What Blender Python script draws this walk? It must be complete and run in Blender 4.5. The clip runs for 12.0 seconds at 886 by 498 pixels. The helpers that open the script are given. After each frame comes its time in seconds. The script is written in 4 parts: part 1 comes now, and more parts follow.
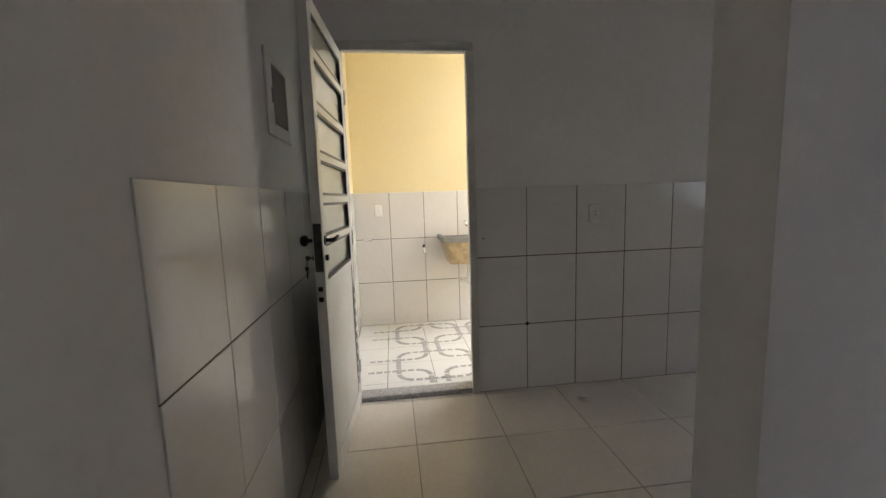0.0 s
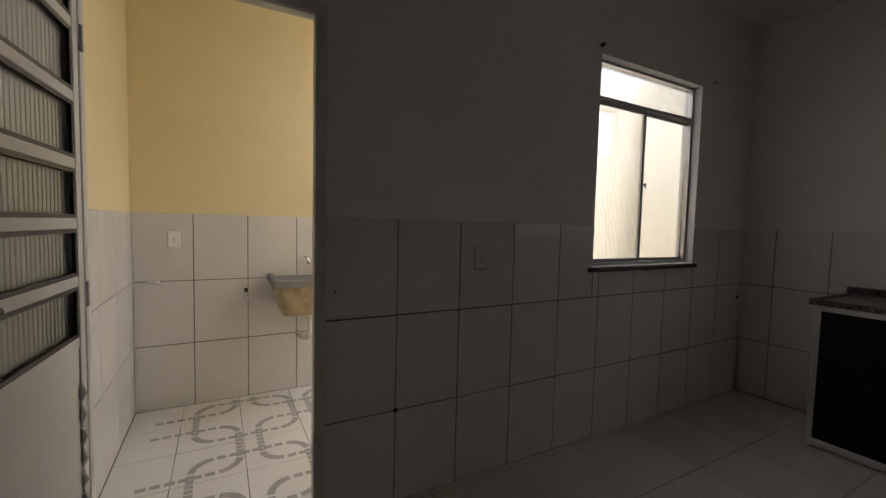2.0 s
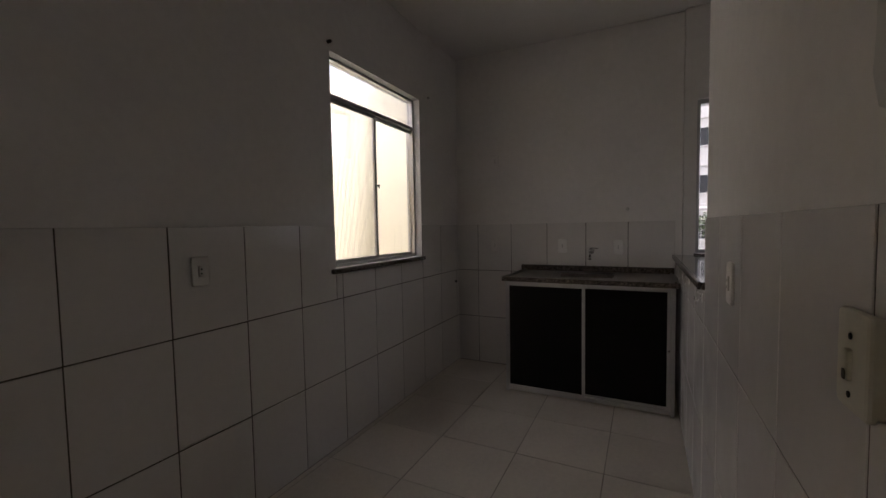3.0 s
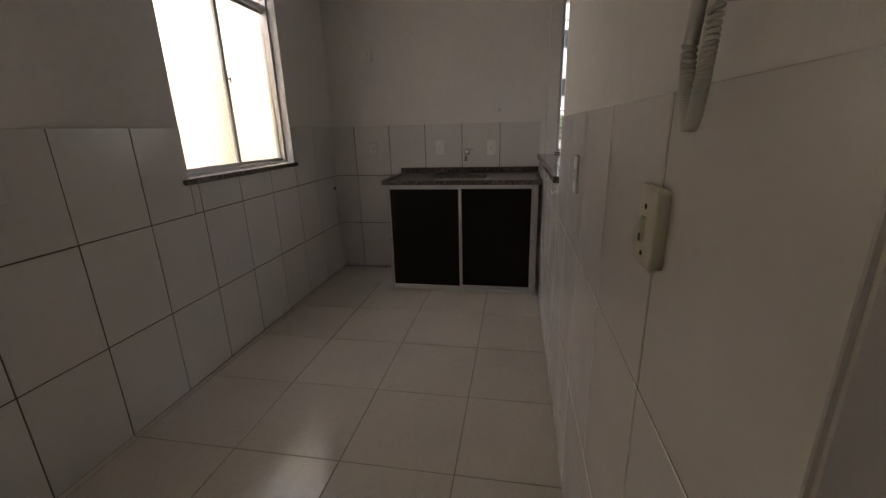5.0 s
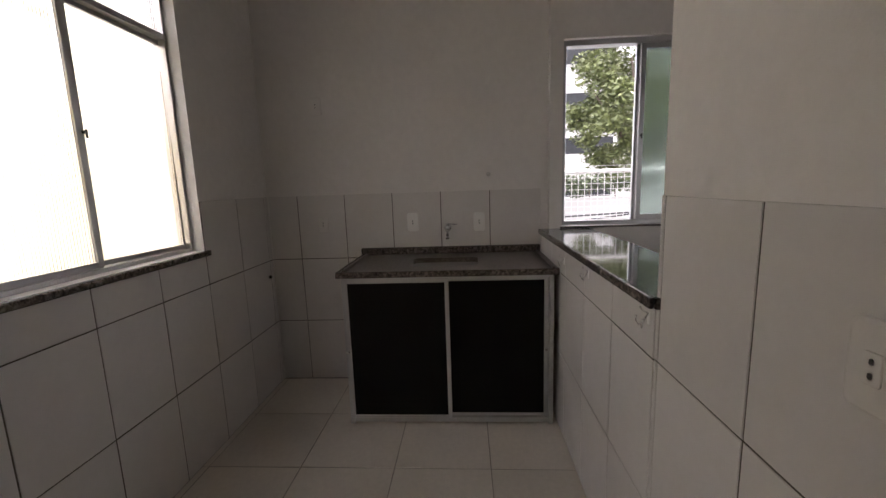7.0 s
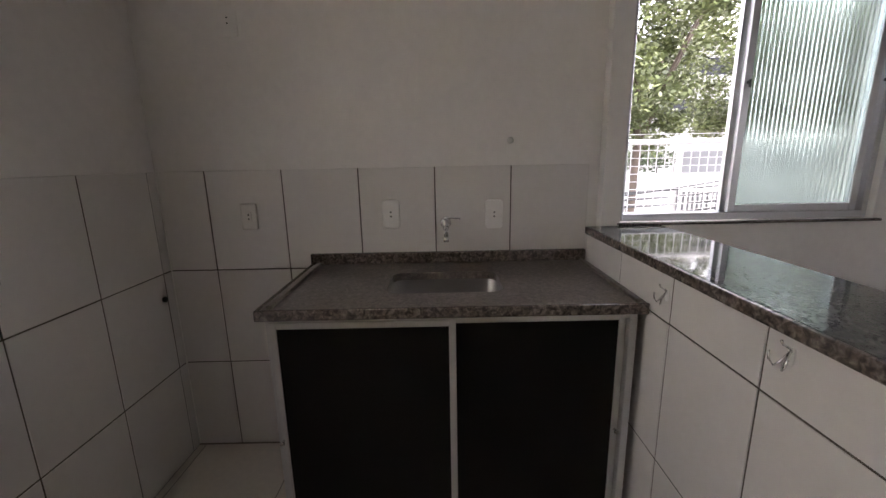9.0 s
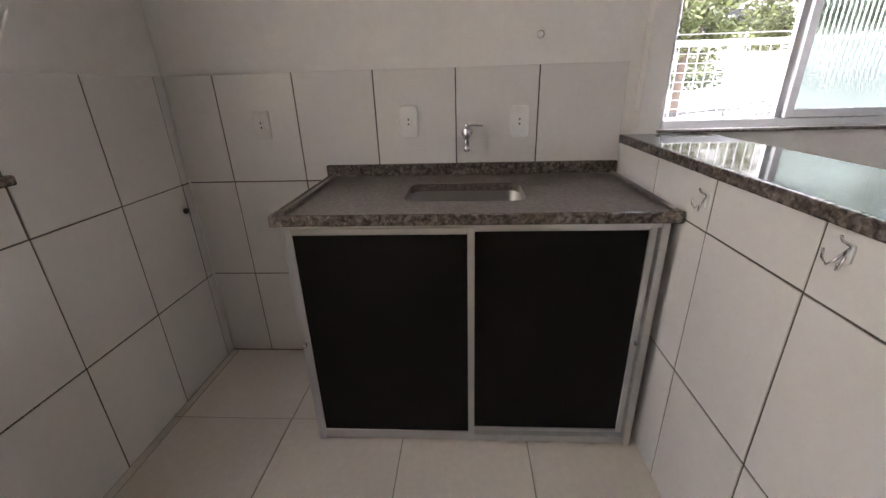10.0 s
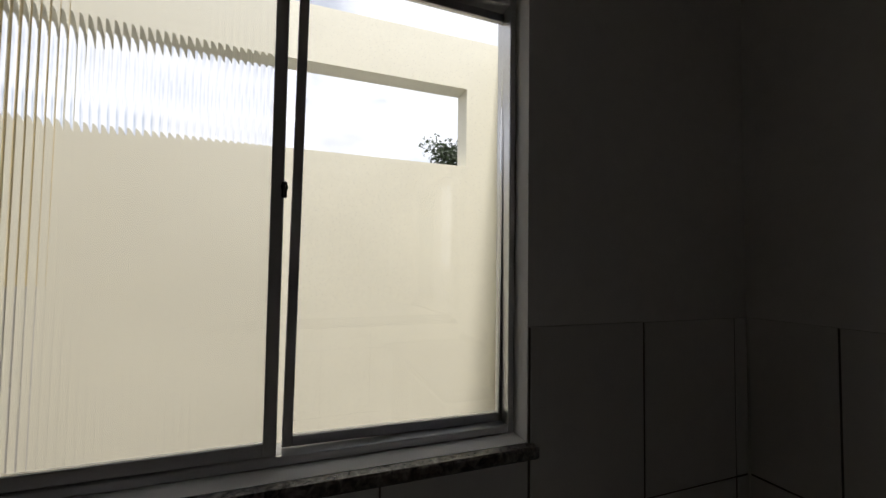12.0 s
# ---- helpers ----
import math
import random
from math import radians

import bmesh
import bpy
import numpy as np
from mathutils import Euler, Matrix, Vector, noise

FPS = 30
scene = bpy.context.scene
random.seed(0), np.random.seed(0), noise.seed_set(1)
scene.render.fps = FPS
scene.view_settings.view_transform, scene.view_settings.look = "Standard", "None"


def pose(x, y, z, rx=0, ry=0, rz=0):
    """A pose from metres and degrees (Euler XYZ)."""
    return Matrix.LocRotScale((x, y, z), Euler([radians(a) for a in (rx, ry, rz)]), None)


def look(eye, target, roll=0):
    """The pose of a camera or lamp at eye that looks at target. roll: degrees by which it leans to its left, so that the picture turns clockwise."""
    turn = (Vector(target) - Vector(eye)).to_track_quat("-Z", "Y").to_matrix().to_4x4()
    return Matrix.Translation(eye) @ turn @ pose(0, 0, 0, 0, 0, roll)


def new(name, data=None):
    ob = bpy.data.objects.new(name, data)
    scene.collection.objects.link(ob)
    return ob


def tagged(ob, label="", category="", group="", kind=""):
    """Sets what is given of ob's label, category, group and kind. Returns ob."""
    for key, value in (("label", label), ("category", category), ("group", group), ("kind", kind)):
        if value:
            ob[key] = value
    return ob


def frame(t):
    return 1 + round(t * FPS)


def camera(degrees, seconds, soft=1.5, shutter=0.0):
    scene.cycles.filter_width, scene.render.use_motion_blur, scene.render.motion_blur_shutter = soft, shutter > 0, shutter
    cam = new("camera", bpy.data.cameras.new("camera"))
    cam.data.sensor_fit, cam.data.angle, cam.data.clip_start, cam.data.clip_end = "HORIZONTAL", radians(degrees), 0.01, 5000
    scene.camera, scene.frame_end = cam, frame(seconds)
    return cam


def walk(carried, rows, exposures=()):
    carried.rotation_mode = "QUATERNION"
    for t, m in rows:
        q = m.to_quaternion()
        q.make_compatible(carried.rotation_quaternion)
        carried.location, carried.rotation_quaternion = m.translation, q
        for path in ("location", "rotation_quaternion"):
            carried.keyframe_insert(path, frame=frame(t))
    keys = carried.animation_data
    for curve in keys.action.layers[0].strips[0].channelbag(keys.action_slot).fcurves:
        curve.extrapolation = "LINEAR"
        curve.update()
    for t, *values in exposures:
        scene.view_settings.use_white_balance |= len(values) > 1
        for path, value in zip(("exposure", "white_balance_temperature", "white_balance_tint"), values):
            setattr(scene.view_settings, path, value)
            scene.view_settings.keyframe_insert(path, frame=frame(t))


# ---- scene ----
cam = camera(95.1, 12.0)
PATH = [
    (0, (-0.088, -0.113, 1.265), (0.154, 1.856, 1.015), -1.8),
    (0.5, (-0.104, 0.013, 1.273), (0.158, 1.986, 1.074), -0.7),
    (1, (-0.151, 0.264, 1.281), (0.259, 2.215, 1.124), -1.2),
    (1.5, (-0.06, 0.51, 1.273), (0.45, 2.442, 1.188), -1.1),
    (2, (0.047, 0.658, 1.299), (1.012, 2.406, 1.18), 1.4),
    (2.5, (0.125, 0.76, 1.304), (1.638, 2.066, 1.244), 0.4),
    (3, (0.164, 0.731, 1.3), (1.954, 1.617, 1.192), -1.0),
    (3.5, (0.174, 0.686, 1.311), (2.074, 1.292, 1.163), 0.1),
    (5.5, (0.182, 0.716, 1.274), (2.056, 1.045, 0.658), -1.8),
    (6, (0.399, 0.763, 1.299), (2.316, 1.096, 0.838), -2.7),
    (6.5, (0.702, 0.838, 1.337), (2.64, 1.108, 0.922), -1.6),
    (7, (1.061, 0.995, 1.362), (3.032, 1.116, 1.049), -1.9),
    (7.5, (1.389, 1.078, 1.361), (3.365, 1.118, 1.059), -2.0),
    (9.5, (2.073, 1.144, 1.325), (3.999, 1.138, 0.786), -0.5),
    (10, (2.061, 1.129, 1.256), (3.911, 1.244, 0.504), -1.7),
    (10.5, (2.126, 1.196, 1.309), (3.95, 1.867, 0.838), -1.0),
    (11, (2.298, 1.397, 1.36), (3.876, 2.611, 1.168), -1.2),
    (11.5, (2.438, 1.577, 1.398), (3.601, 3.204, 1.388), -0.8),
    (12, (2.563, 1.57, 1.451), (3.261, 3.443, 1.535), 0.8),
]
EXPOSURES = [(0.0, 2.9, 5950, 15), (0.5, 2.28, 6200, 17), (1, 2.02, 6350, 18), (1.5, 1.74, 6400, 19), (2, 1.52, 6350, 19), (2.5, 1.64, 6450, 21), (3.5, 1.78, 6550, 22), (5.5, 2.6, 6800, 22),
             (6.5, 2.52, 6750, 22), (7.5, 2.68, 6450, 20), (9.5, 3.22, 6450, 21), (10.5, 4.1, 6400, 19), (11, 3.3, 6400, 18), (11.5, 1.5, 6350, 15), (12, 0.2, 6300, 13)]
walk(cam, [(t, look(eye, target, roll)) for t, eye, target, roll in PATH], EXPOSURES)

# ---------------------------------------------------------------- world, sun
world = bpy.data.worlds.new("sky")
scene.world = world
world.use_nodes = True
wn, wl = world.node_tree.nodes, world.node_tree.links
bg = wn["Background"]
sky = wn.new("ShaderNodeTexSky")
sky.sky_type = "NISHITA"
sky.sun_disc = False
sky.sun_elevation, sky.sun_rotation = radians(66), radians(173)
wco = wn.new("ShaderNodeTexCoord")
wmap = wn.new("ShaderNodeMapping")
wmap.inputs["Scale"].default_value = (1.6, 1.6, 3.4)
cloud = wn.new("ShaderNodeTexNoise")
cloud.inputs["Scale"].default_value, cloud.inputs["Detail"].default_value = 1.7, 7.0
cramp = wn.new("ShaderNodeValToRGB")
cramp.color_ramp.elements[0].position, cramp.color_ramp.elements[1].position = 0.30, 0.52
ctone = wn.new("ShaderNodeValToRGB")
ctone.color_ramp.elements[0].position, ctone.color_ramp.elements[1].position = 0.45, 0.72
ctone.color_ramp.elements[0].color, ctone.color_ramp.elements[1].color = (13.0, 13.0, 13.0, 1), (6.8, 7.0, 7.3, 1)
wmix = wn.new("ShaderNodeMix")
wmix.data_type = "RGBA"
wl.new(wco.outputs["Generated"], wmap.inputs["Vector"])
wl.new(wmap.outputs["Vector"], cloud.inputs["Vector"])
wl.new(cloud.outputs["Fac"], cramp.inputs["Fac"])
wl.new(cloud.outputs["Fac"], ctone.inputs["Fac"])
wl.new(cramp.outputs["Color"], wmix.inputs["Factor"])
wl.new(sky.outputs["Color"], wmix.inputs["A"])
wl.new(ctone.outputs["Color"], wmix.inputs["B"])
wl.new(wmix.outputs["Result"], bg.inputs["Color"])
bg.inputs["Strength"].default_value = 0.10

sun = new("sun", bpy.data.lights.new("sun", "SUN"))
sun.data.energy, sun.data.angle, sun.data.color = 3.0, radians(6), (1.0, 0.95, 0.86)
sun.matrix_world = look((0.05 * 20, -0.42 * 20, 0.9 * 20), (0, 0, 0))


# ---------------------------------------------------------------- materials
def material(name, color, rough=0.5, metal=0.0, var=0.08, scale=3.0, fine=60.0, bump=0.0, bscale=120.0, tint=None,
             per_object=0.0, rough_var=0.0, spec=0.5, coat=0.0, island=0.0):
    """A Principled material with broad stains, fine grain and relief."""
    m = bpy.data.materials.new(name)
    m.use_nodes = True
    n, l = m.node_tree.nodes, m.node_tree.links
    b = n["Principled BSDF"]
    b.inputs["Roughness"].default_value, b.inputs["Metallic"].default_value = rough, metal
    b.inputs["Specular IOR Level"].default_value = spec
    b.inputs["Coat Weight"].default_value = coat
    co = n.new("ShaderNodeTexCoord")
    geo = n.new("ShaderNodeNewGeometry")
    big = n.new("ShaderNodeTexNoise")
    big.inputs["Scale"].default_value, big.inputs["Detail"].default_value = scale, 5
    small = n.new("ShaderNodeTexNoise")
    small.inputs["Scale"].default_value, small.inputs["Detail"].default_value = fine, 3
    l.new(geo.outputs["Position"], big.inputs["Vector"])
    l.new(geo.outputs["Position"], small.inputs["Vector"])
    add = n.new("ShaderNodeMath")
    add.operation = "MULTIPLY_ADD"
    l.new(small.outputs["Fac"], add.inputs[0])
    add.inputs[1].default_value = 0.5
    l.new(big.outputs["Fac"], add.inputs[2])
    ramp = n.new("ShaderNodeValToRGB")
    ramp.color_ramp.elements[0].position, ramp.color_ramp.elements[1].position = 0.45, 1.05
    c0 = [c * (1 - var) for c in (tint or color)]
    c1 = [min(1, c * (1 + var)) for c in color]
    ramp.color_ramp.elements[0].color, ramp.color_ramp.elements[1].color = (*c0, 1), (*c1, 1)
    l.new(add.outputs[0], ramp.inputs["Fac"])
    out = ramp.outputs["Color"]
    if per_object or island:
        if per_object:
            info = n.new("ShaderNodeObjectInfo")
            rnd = info.outputs["Random"]
        else:
            rnd = geo.outputs["Random Per Island"]
        amount = per_object or island
        hsv = n.new("ShaderNodeHueSaturation")
        val = n.new("ShaderNodeMapRange")
        val.inputs["To Min"].default_value, val.inputs["To Max"].default_value = 1 - amount, 1 + amount
        l.new(rnd, val.inputs["Value"])
        l.new(val.outputs["Result"], hsv.inputs["Value"])
        l.new(out, hsv.inputs["Color"])
        out = hsv.outputs["Color"]
    l.new(out, b.inputs["Base Color"])
    if rough_var:
        rr = n.new("ShaderNodeMapRange")
        rr.inputs["From Min"].default_value, rr.inputs["From Max"].default_value = 0.3, 0.7
        rr.inputs["To Min"].default_value, rr.inputs["To Max"].default_value = max(0.02, rough - rough_var), rough + rough_var
        l.new(big.outputs["Fac"], rr.inputs["Value"])
        l.new(rr.outputs["Result"], b.inputs["Roughness"])
    if bump:
        bn = n.new("ShaderNodeTexNoise")
        bn.inputs["Scale"].default_value, bn.inputs["Detail"].default_value = bscale, 4
        l.new(geo.outputs["Position"], bn.inputs["Vector"])
        bp = n.new("ShaderNodeBump")
        bp.inputs["Strength"].default_value, bp.inputs["Distance"].default_value = bump, 0.004
        l.new(bn.outputs["Fac"], bp.inputs["Height"])
        l.new(bp.outputs["Normal"], b.inputs["Normal"])
    return m


def granite(name, base, dark, light, rough, blotch=38.0):
    """Speckled polished stone: grains by Voronoi cells and blotches by noise."""
    m = bpy.data.materials.new(name)
    m.use_nodes = True
    n, l = m.node_tree.nodes, m.node_tree.links
    b = n["Principled BSDF"]
    b.inputs["Roughness"].default_value = rough
    geo = n.new("ShaderNodeNewGeometry")
    warp = n.new("ShaderNodeTexNoise")
    warp.inputs["Scale"].default_value, warp.inputs["Detail"].default_value = blotch, 6
    warp.inputs["Distortion"].default_value = 0.8
    l.new(geo.outputs["Position"], warp.inputs["Vector"])
    vor = n.new("ShaderNodeTexVoronoi")
    vor.inputs["Scale"].default_value = 190.0
    l.new(geo.outputs["Position"], vor.inputs["Vector"])
    ramp = n.new("ShaderNodeValToRGB")
    e = ramp.color_ramp.elements
    e[0].position, e[0].color = 0.36, (*dark, 1)
    e[1].position, e[1].color = 0.66, (*light, 1)
    mid = e.new(0.5)
    mid.color = (*base, 1)
    l.new(warp.outputs["Fac"], ramp.inputs["Fac"])
    sep = n.new("ShaderNodeMix")
    sep.data_type, sep.blend_type = "RGBA", "OVERLAY"
    sep.inputs["Factor"].default_value = 0.32
    grey = n.new("ShaderNodeRGBToBW")
    l.new(vor.outputs["Color"], grey.inputs["Color"])
    l.new(ramp.outputs["Color"], sep.inputs["A"])
    l.new(grey.outputs["Val"], sep.inputs["B"])
    l.new(sep.outputs["Result"], b.inputs["Base Color"])
    return m


def glass(name, color, rough):
    m = bpy.data.materials.new(name)
    m.use_nodes = True
    b = m.node_tree.nodes["Principled BSDF"]
    b.inputs["Base Color"].default_value = (*color, 1)
    b.inputs["Transmission Weight"].default_value = 1.0
    b.inputs["Roughness"].default_value = rough
    b.inputs["IOR"].default_value = 1.45
    return m


PAINT = material("white_wall_paint", (0.80, 0.775, 0.745), 0.75, var=0.06, scale=1.3, fine=25, bump=0.12, bscale=170)
CEIL = material("white_ceiling_paint", (0.76, 0.74, 0.71), 0.8, var=0.04, scale=1.2, bump=0.2, bscale=150)
YELLOW = material("yellow_wall_paint", (0.83, 0.70, 0.42), 0.75, var=0.05, scale=1.5, bump=0.25, bscale=170)
CREAM = material("cream_outer_paint", (0.86, 0.83, 0.71), 0.8, var=0.06, scale=1.3, bump=0.3, bscale=120)
TILE = material("glazed_wall_tile", (0.74, 0.715, 0.685), 0.16, var=0.035, scale=4, fine=35, bump=0.05, bscale=14, per_object=0.025, rough_var=0.06)
GROUT = material("brown_grout", (0.10, 0.082, 0.065), 0.9, var=0.3, scale=9, fine=120)
FTILE = material("beige_floor_tile", (0.73, 0.67, 0.59), 0.19, var=0.09, scale=1.7, fine=40, bump=0.05, bscale=10, per_object=0.03, rough_var=0.08)
FGROUT = material("floor_grout", (0.29, 0.25, 0.205), 0.9, var=0.25, scale=9, fine=120)
LTILE = material("white_floor_tile", (0.78, 0.76, 0.71), 0.3, var=0.04, scale=3, fine=40, per_object=0.02)
LPATT = material("grey_tile_print", (0.40, 0.385, 0.36), 0.4, var=0.15, scale=12, fine=90, tint=(0.37, 0.345, 0.32))
GRAN = granite("brown_granite", (0.138, 0.117, 0.102), (0.09, 0.075, 0.065), (0.188, 0.163, 0.143), 0.29, 62.0)
GRANE = granite("brown_granite_edge", (0.108, 0.088, 0.075), (0.04, 0.032, 0.027), (0.215, 0.185, 0.16), 0.26, 66.0)
# Bar top: green-grey base stands in for the wall and window mirrored in it.
GRAN2 = granite("reflected_grey_granite", (0.10, 0.105, 0.096), (0.065, 0.07, 0.064), (0.15, 0.15, 0.135), 0.06, 75.0)
THRESH = granite("grey_granite", (0.42, 0.40, 0.38), (0.32, 0.305, 0.29), (0.54, 0.52, 0.50), 0.45, 75.0)
ALU = material("brushed_aluminium", (0.60, 0.60, 0.60), 0.34, 1.0, var=0.06, scale=6, fine=200, rough_var=0.06)
ALUW = material("window_aluminium", (0.52, 0.52, 0.53), 0.36, 1.0, var=0.08, scale=6, fine=150, rough_var=0.06)
DARKP = material("dark_brown_panel", (0.007, 0.0056, 0.005), 0.34, var=0.2, scale=5, fine=90, rough_var=0.06, spec=0.14)
STEEL = material("stainless_steel", (0.36, 0.355, 0.35), 0.42, 1.0, var=0.06, scale=8, rough_var=0.08)
CHROME = material("chrome", (0.75, 0.75, 0.76), 0.12, 1.0, var=0.03)
METALW = material("white_door_enamel", (0.72, 0.70, 0.65), 0.38, var=0.06, scale=5, fine=50, bump=0.06, bscale=40)
FRAMEP = material("grey_frame_enamel", (0.62, 0.595, 0.55), 0.45, var=0.12, scale=8, fine=60, bump=0.1, bscale=60)
BLACK = material("black_plastic", (0.015, 0.014, 0.014), 0.4, var=0.2)
BRONZE = material("worn_dark_metal", (0.07, 0.058, 0.05), 0.45, 0.7, var=0.4, scale=30)
PLASTIC = material("white_plastic", (0.86, 0.85, 0.82), 0.32, var=0.03, scale=10)
DULL = material("dull_ivory_plastic", (0.73, 0.705, 0.665), 0.38, var=0.05, scale=10)
AGED = material("aged_cream_plastic", (0.67, 0.64, 0.53), 0.35, var=0.08, scale=14)
PHONE = material("grey_white_plastic", (0.62, 0.61, 0.58), 0.4, var=0.05, scale=10)
PHONED = material("blue_grey_gap", (0.14, 0.15, 0.18), 0.4, var=0.06, scale=10)
# Near-black colour stands in for the shade inside small holes.
HOLE = material("dark_recess", (0.02, 0.017, 0.014), 0.8, var=0.3)
WOODB = material("brown_board", (0.09, 0.065, 0.05), 0.6, var=0.25, scale=12, fine=60)
TANK = material("marbled_resin", (0.47, 0.36, 0.21), 0.4, var=0.2, scale=14, fine=50, tint=(0.37, 0.28, 0.16))
TANKG = material("grey_resin", (0.24, 0.24, 0.235), 0.45, var=0.12, scale=16)
RIB = glass("ribbed_glass", (0.88, 0.885, 0.88), 0.03)
RIBG = glass("green_ribbed_glass", (0.37, 0.45, 0.42), 0.14)
DOORG = glass("door_ribbed_glass", (0.66, 0.67, 0.62), 0.28)
CLEAR = glass("clear_glass", (0.99, 0.995, 0.99), 0.0)
WHITEP = material("white_enamel_wire", (0.62, 0.62, 0.63), 0.4, var=0.05)
BARK = material("bark", (0.085, 0.065, 0.05), 0.9, var=0.35, scale=6, fine=60, bump=0.6, bscale=40)
LEAF = material("leaves", (0.118, 0.138, 0.05), 0.5, var=0.3, scale=1.2, fine=8, tint=(0.07, 0.092, 0.034), island=0.45)
LEAFD = material("dark_leaves", (0.05, 0.075, 0.03), 0.5, var=0.3, scale=1.5, fine=8, island=0.35)
FACADE = material("white_facade", (0.46, 0.455, 0.445), 0.8, var=0.05, scale=0.4, fine=6)
FACADEG = material("grey_facade", (0.16, 0.16, 0.165), 0.8, var=0.1, scale=0.5, fine=6)
WINDARK = material("dark_window_glass", (0.02, 0.022, 0.025), 0.45, var=0.3, spec=0.25)
ROOF = material("weathered_roof", (0.30, 0.27, 0.25), 0.85, var=0.25, scale=1.5, fine=14, island=0.2)
GROUND = material("asphalt_ground", (0.06, 0.06, 0.058), 0.9, var=0.2, scale=0.5, fine=20)
CABLE = material("black_cable", (0.03, 0.03, 0.033), 0.6)


# ---------------------------------------------------------------- builders
def origin(ob):
    """World place of an unrotated thing or part."""
    v = Vector(ob.location)
    while ob.parent:
        ob = ob.parent
        v += ob.location
    return v


def thing(name, x, y, z, label, category, group="", kind=""):
    return tagged(place(new(name), x, y, z), label, category, group, kind)


def place(ob, x, y, z):
    ob.location = (x, y, z)
    return ob


def part(name, bm, mat, parent=None, label="", smooth=False):
    """Links a bmesh, given in world places, as one mesh object under a thing or part."""
    me = bpy.data.meshes.new(name)
    xs = [v.co for v in bm.verts]
    lo = Vector([min(c[i] for c in xs) for i in range(3)])
    hi = Vector([max(c[i] for c in xs) for i in range(3)])
    c = Vector(((lo.x + hi.x) / 2, (lo.y + hi.y) / 2, lo.z))
    bmesh.ops.translate(bm, verts=bm.verts, vec=-c)
    bmesh.ops.recalc_face_normals(bm, faces=bm.faces)
    bm.to_mesh(me)
    bm.free()
    me.materials.append(mat)
    if smooth:
        for p in me.polygons:
            p.use_smooth = True
    ob = new(name, me)
    if parent:
        ob.parent = parent
        ob.location = c - origin(parent)
    else:
        ob.location = c
    if label:
        ob["label"] = label
    return ob


def add_box(bm, x0, x1, y0, y1, z0, z1, bevel=0.0, seg=1):
    r = bmesh.ops.create_cube(bm, size=1)
    vs = r["verts"]
    for v in vs:
        v.co = Vector(((x0 + x1) / 2 + v.co.x * (x1 - x0), (y0 + y1) / 2 + v.co.y * (y1 - y0), (z0 + z1) / 2 + v.co.z * (z1 - z0)))
    if bevel:
        es = list({e for v in vs for e in v.link_edges})
        bmesh.ops.bevel(bm, geom=es, offset=bevel, segments=seg, affect="EDGES", profile=0.6)
    return bm


def box(x0, x1, y0, y1, z0, z1, bevel=0.0, seg=1):
    return add_box(bmesh.new(), x0, x1, y0, y1, z0, z1, bevel, seg)


def boxes(*bs, bevel=0.0):
    bm = bmesh.new()
    for b in bs:
        add_box(bm, *b, bevel=bevel)
    return bm


def add_tube(bm, pts, radius, n=8, radii=None):
    """A tube along a line of points with capped ends."""
    pts = [Vector(p) for p in pts]
    rings = []
    up = Vector((0.31, 0.17, 0.93))
    for i, p in enumerate(pts):
        d = (pts[min(i + 1, len(pts) - 1)] - pts[max(i - 1, 0)]).normalized()
        a = d.cross(up if abs(d.dot(up)) < 0.95 else Vector((1, 0, 0))).normalized()
        b = d.cross(a)
        r = radii[i] if radii else radius
        rings.append([bm.verts.new(p + (a * math.cos(k * 2 * math.pi / n) + b * math.sin(k * 2 * math.pi / n)) * r) for k in range(n)])
    for r0, r1 in zip(rings, rings[1:]):
        for k in range(n):
            bm.faces.new((r0[k], r0[(k + 1) % n], r1[(k + 1) % n], r1[k]))
    bm.faces.new(rings[0])
    bm.faces.new(rings[-1][::-1])
    return bm


def tube(pts, radius, n=8, radii=None):
    return add_tube(bmesh.new(), pts, radius, n, radii)


def rounded_rect(w, h, r, n=5):
    """Outline points of a rectangle with rounded corners, centred."""
    out = []
    for cx, cy, a0 in ((w / 2 - r, h / 2 - r, 0), (-w / 2 + r, h / 2 - r, 90), (-w / 2 + r, -h / 2 + r, 180), (w / 2 - r, -h / 2 + r, 270)):
        for k in range(n + 1):
            a = radians(a0 + 90 * k / n)
            out.append((cx + r * math.cos(a), cy + r * math.sin(a)))
    return out


def plate(origin_, u, v, nrm, w, h, r, depth, dome=0.004):
    """A rounded plate on a wall: outline extruded along the normal, with a softened front edge."""
    bm = bmesh.new()
    o, u, v, nrm = Vector(origin_), Vector(u), Vector(v), Vector(nrm)
    rings = []
    for k, (inset, d) in enumerate(((0, 0), (0, depth - dome), (dome * 0.4, depth - dome * 0.3), (dome * 1.4, depth))):
        pts = rounded_rect(w - 2 * inset, h - 2 * inset, max(0.001, r - inset))
        rings.append([bm.verts.new(o + u * a + v * b + nrm * d) for a, b in pts])
    m = len(rings[0])
    for r0, r1 in zip(rings, rings[1:]):
        for k in range(m):
            bm.faces.new((r0[k], r0[(k + 1) % m], r1[(k + 1) % m], r1[k]))
    bm.faces.new(rings[0][::-1])
    bm.faces.new(rings[-1])
    return bm


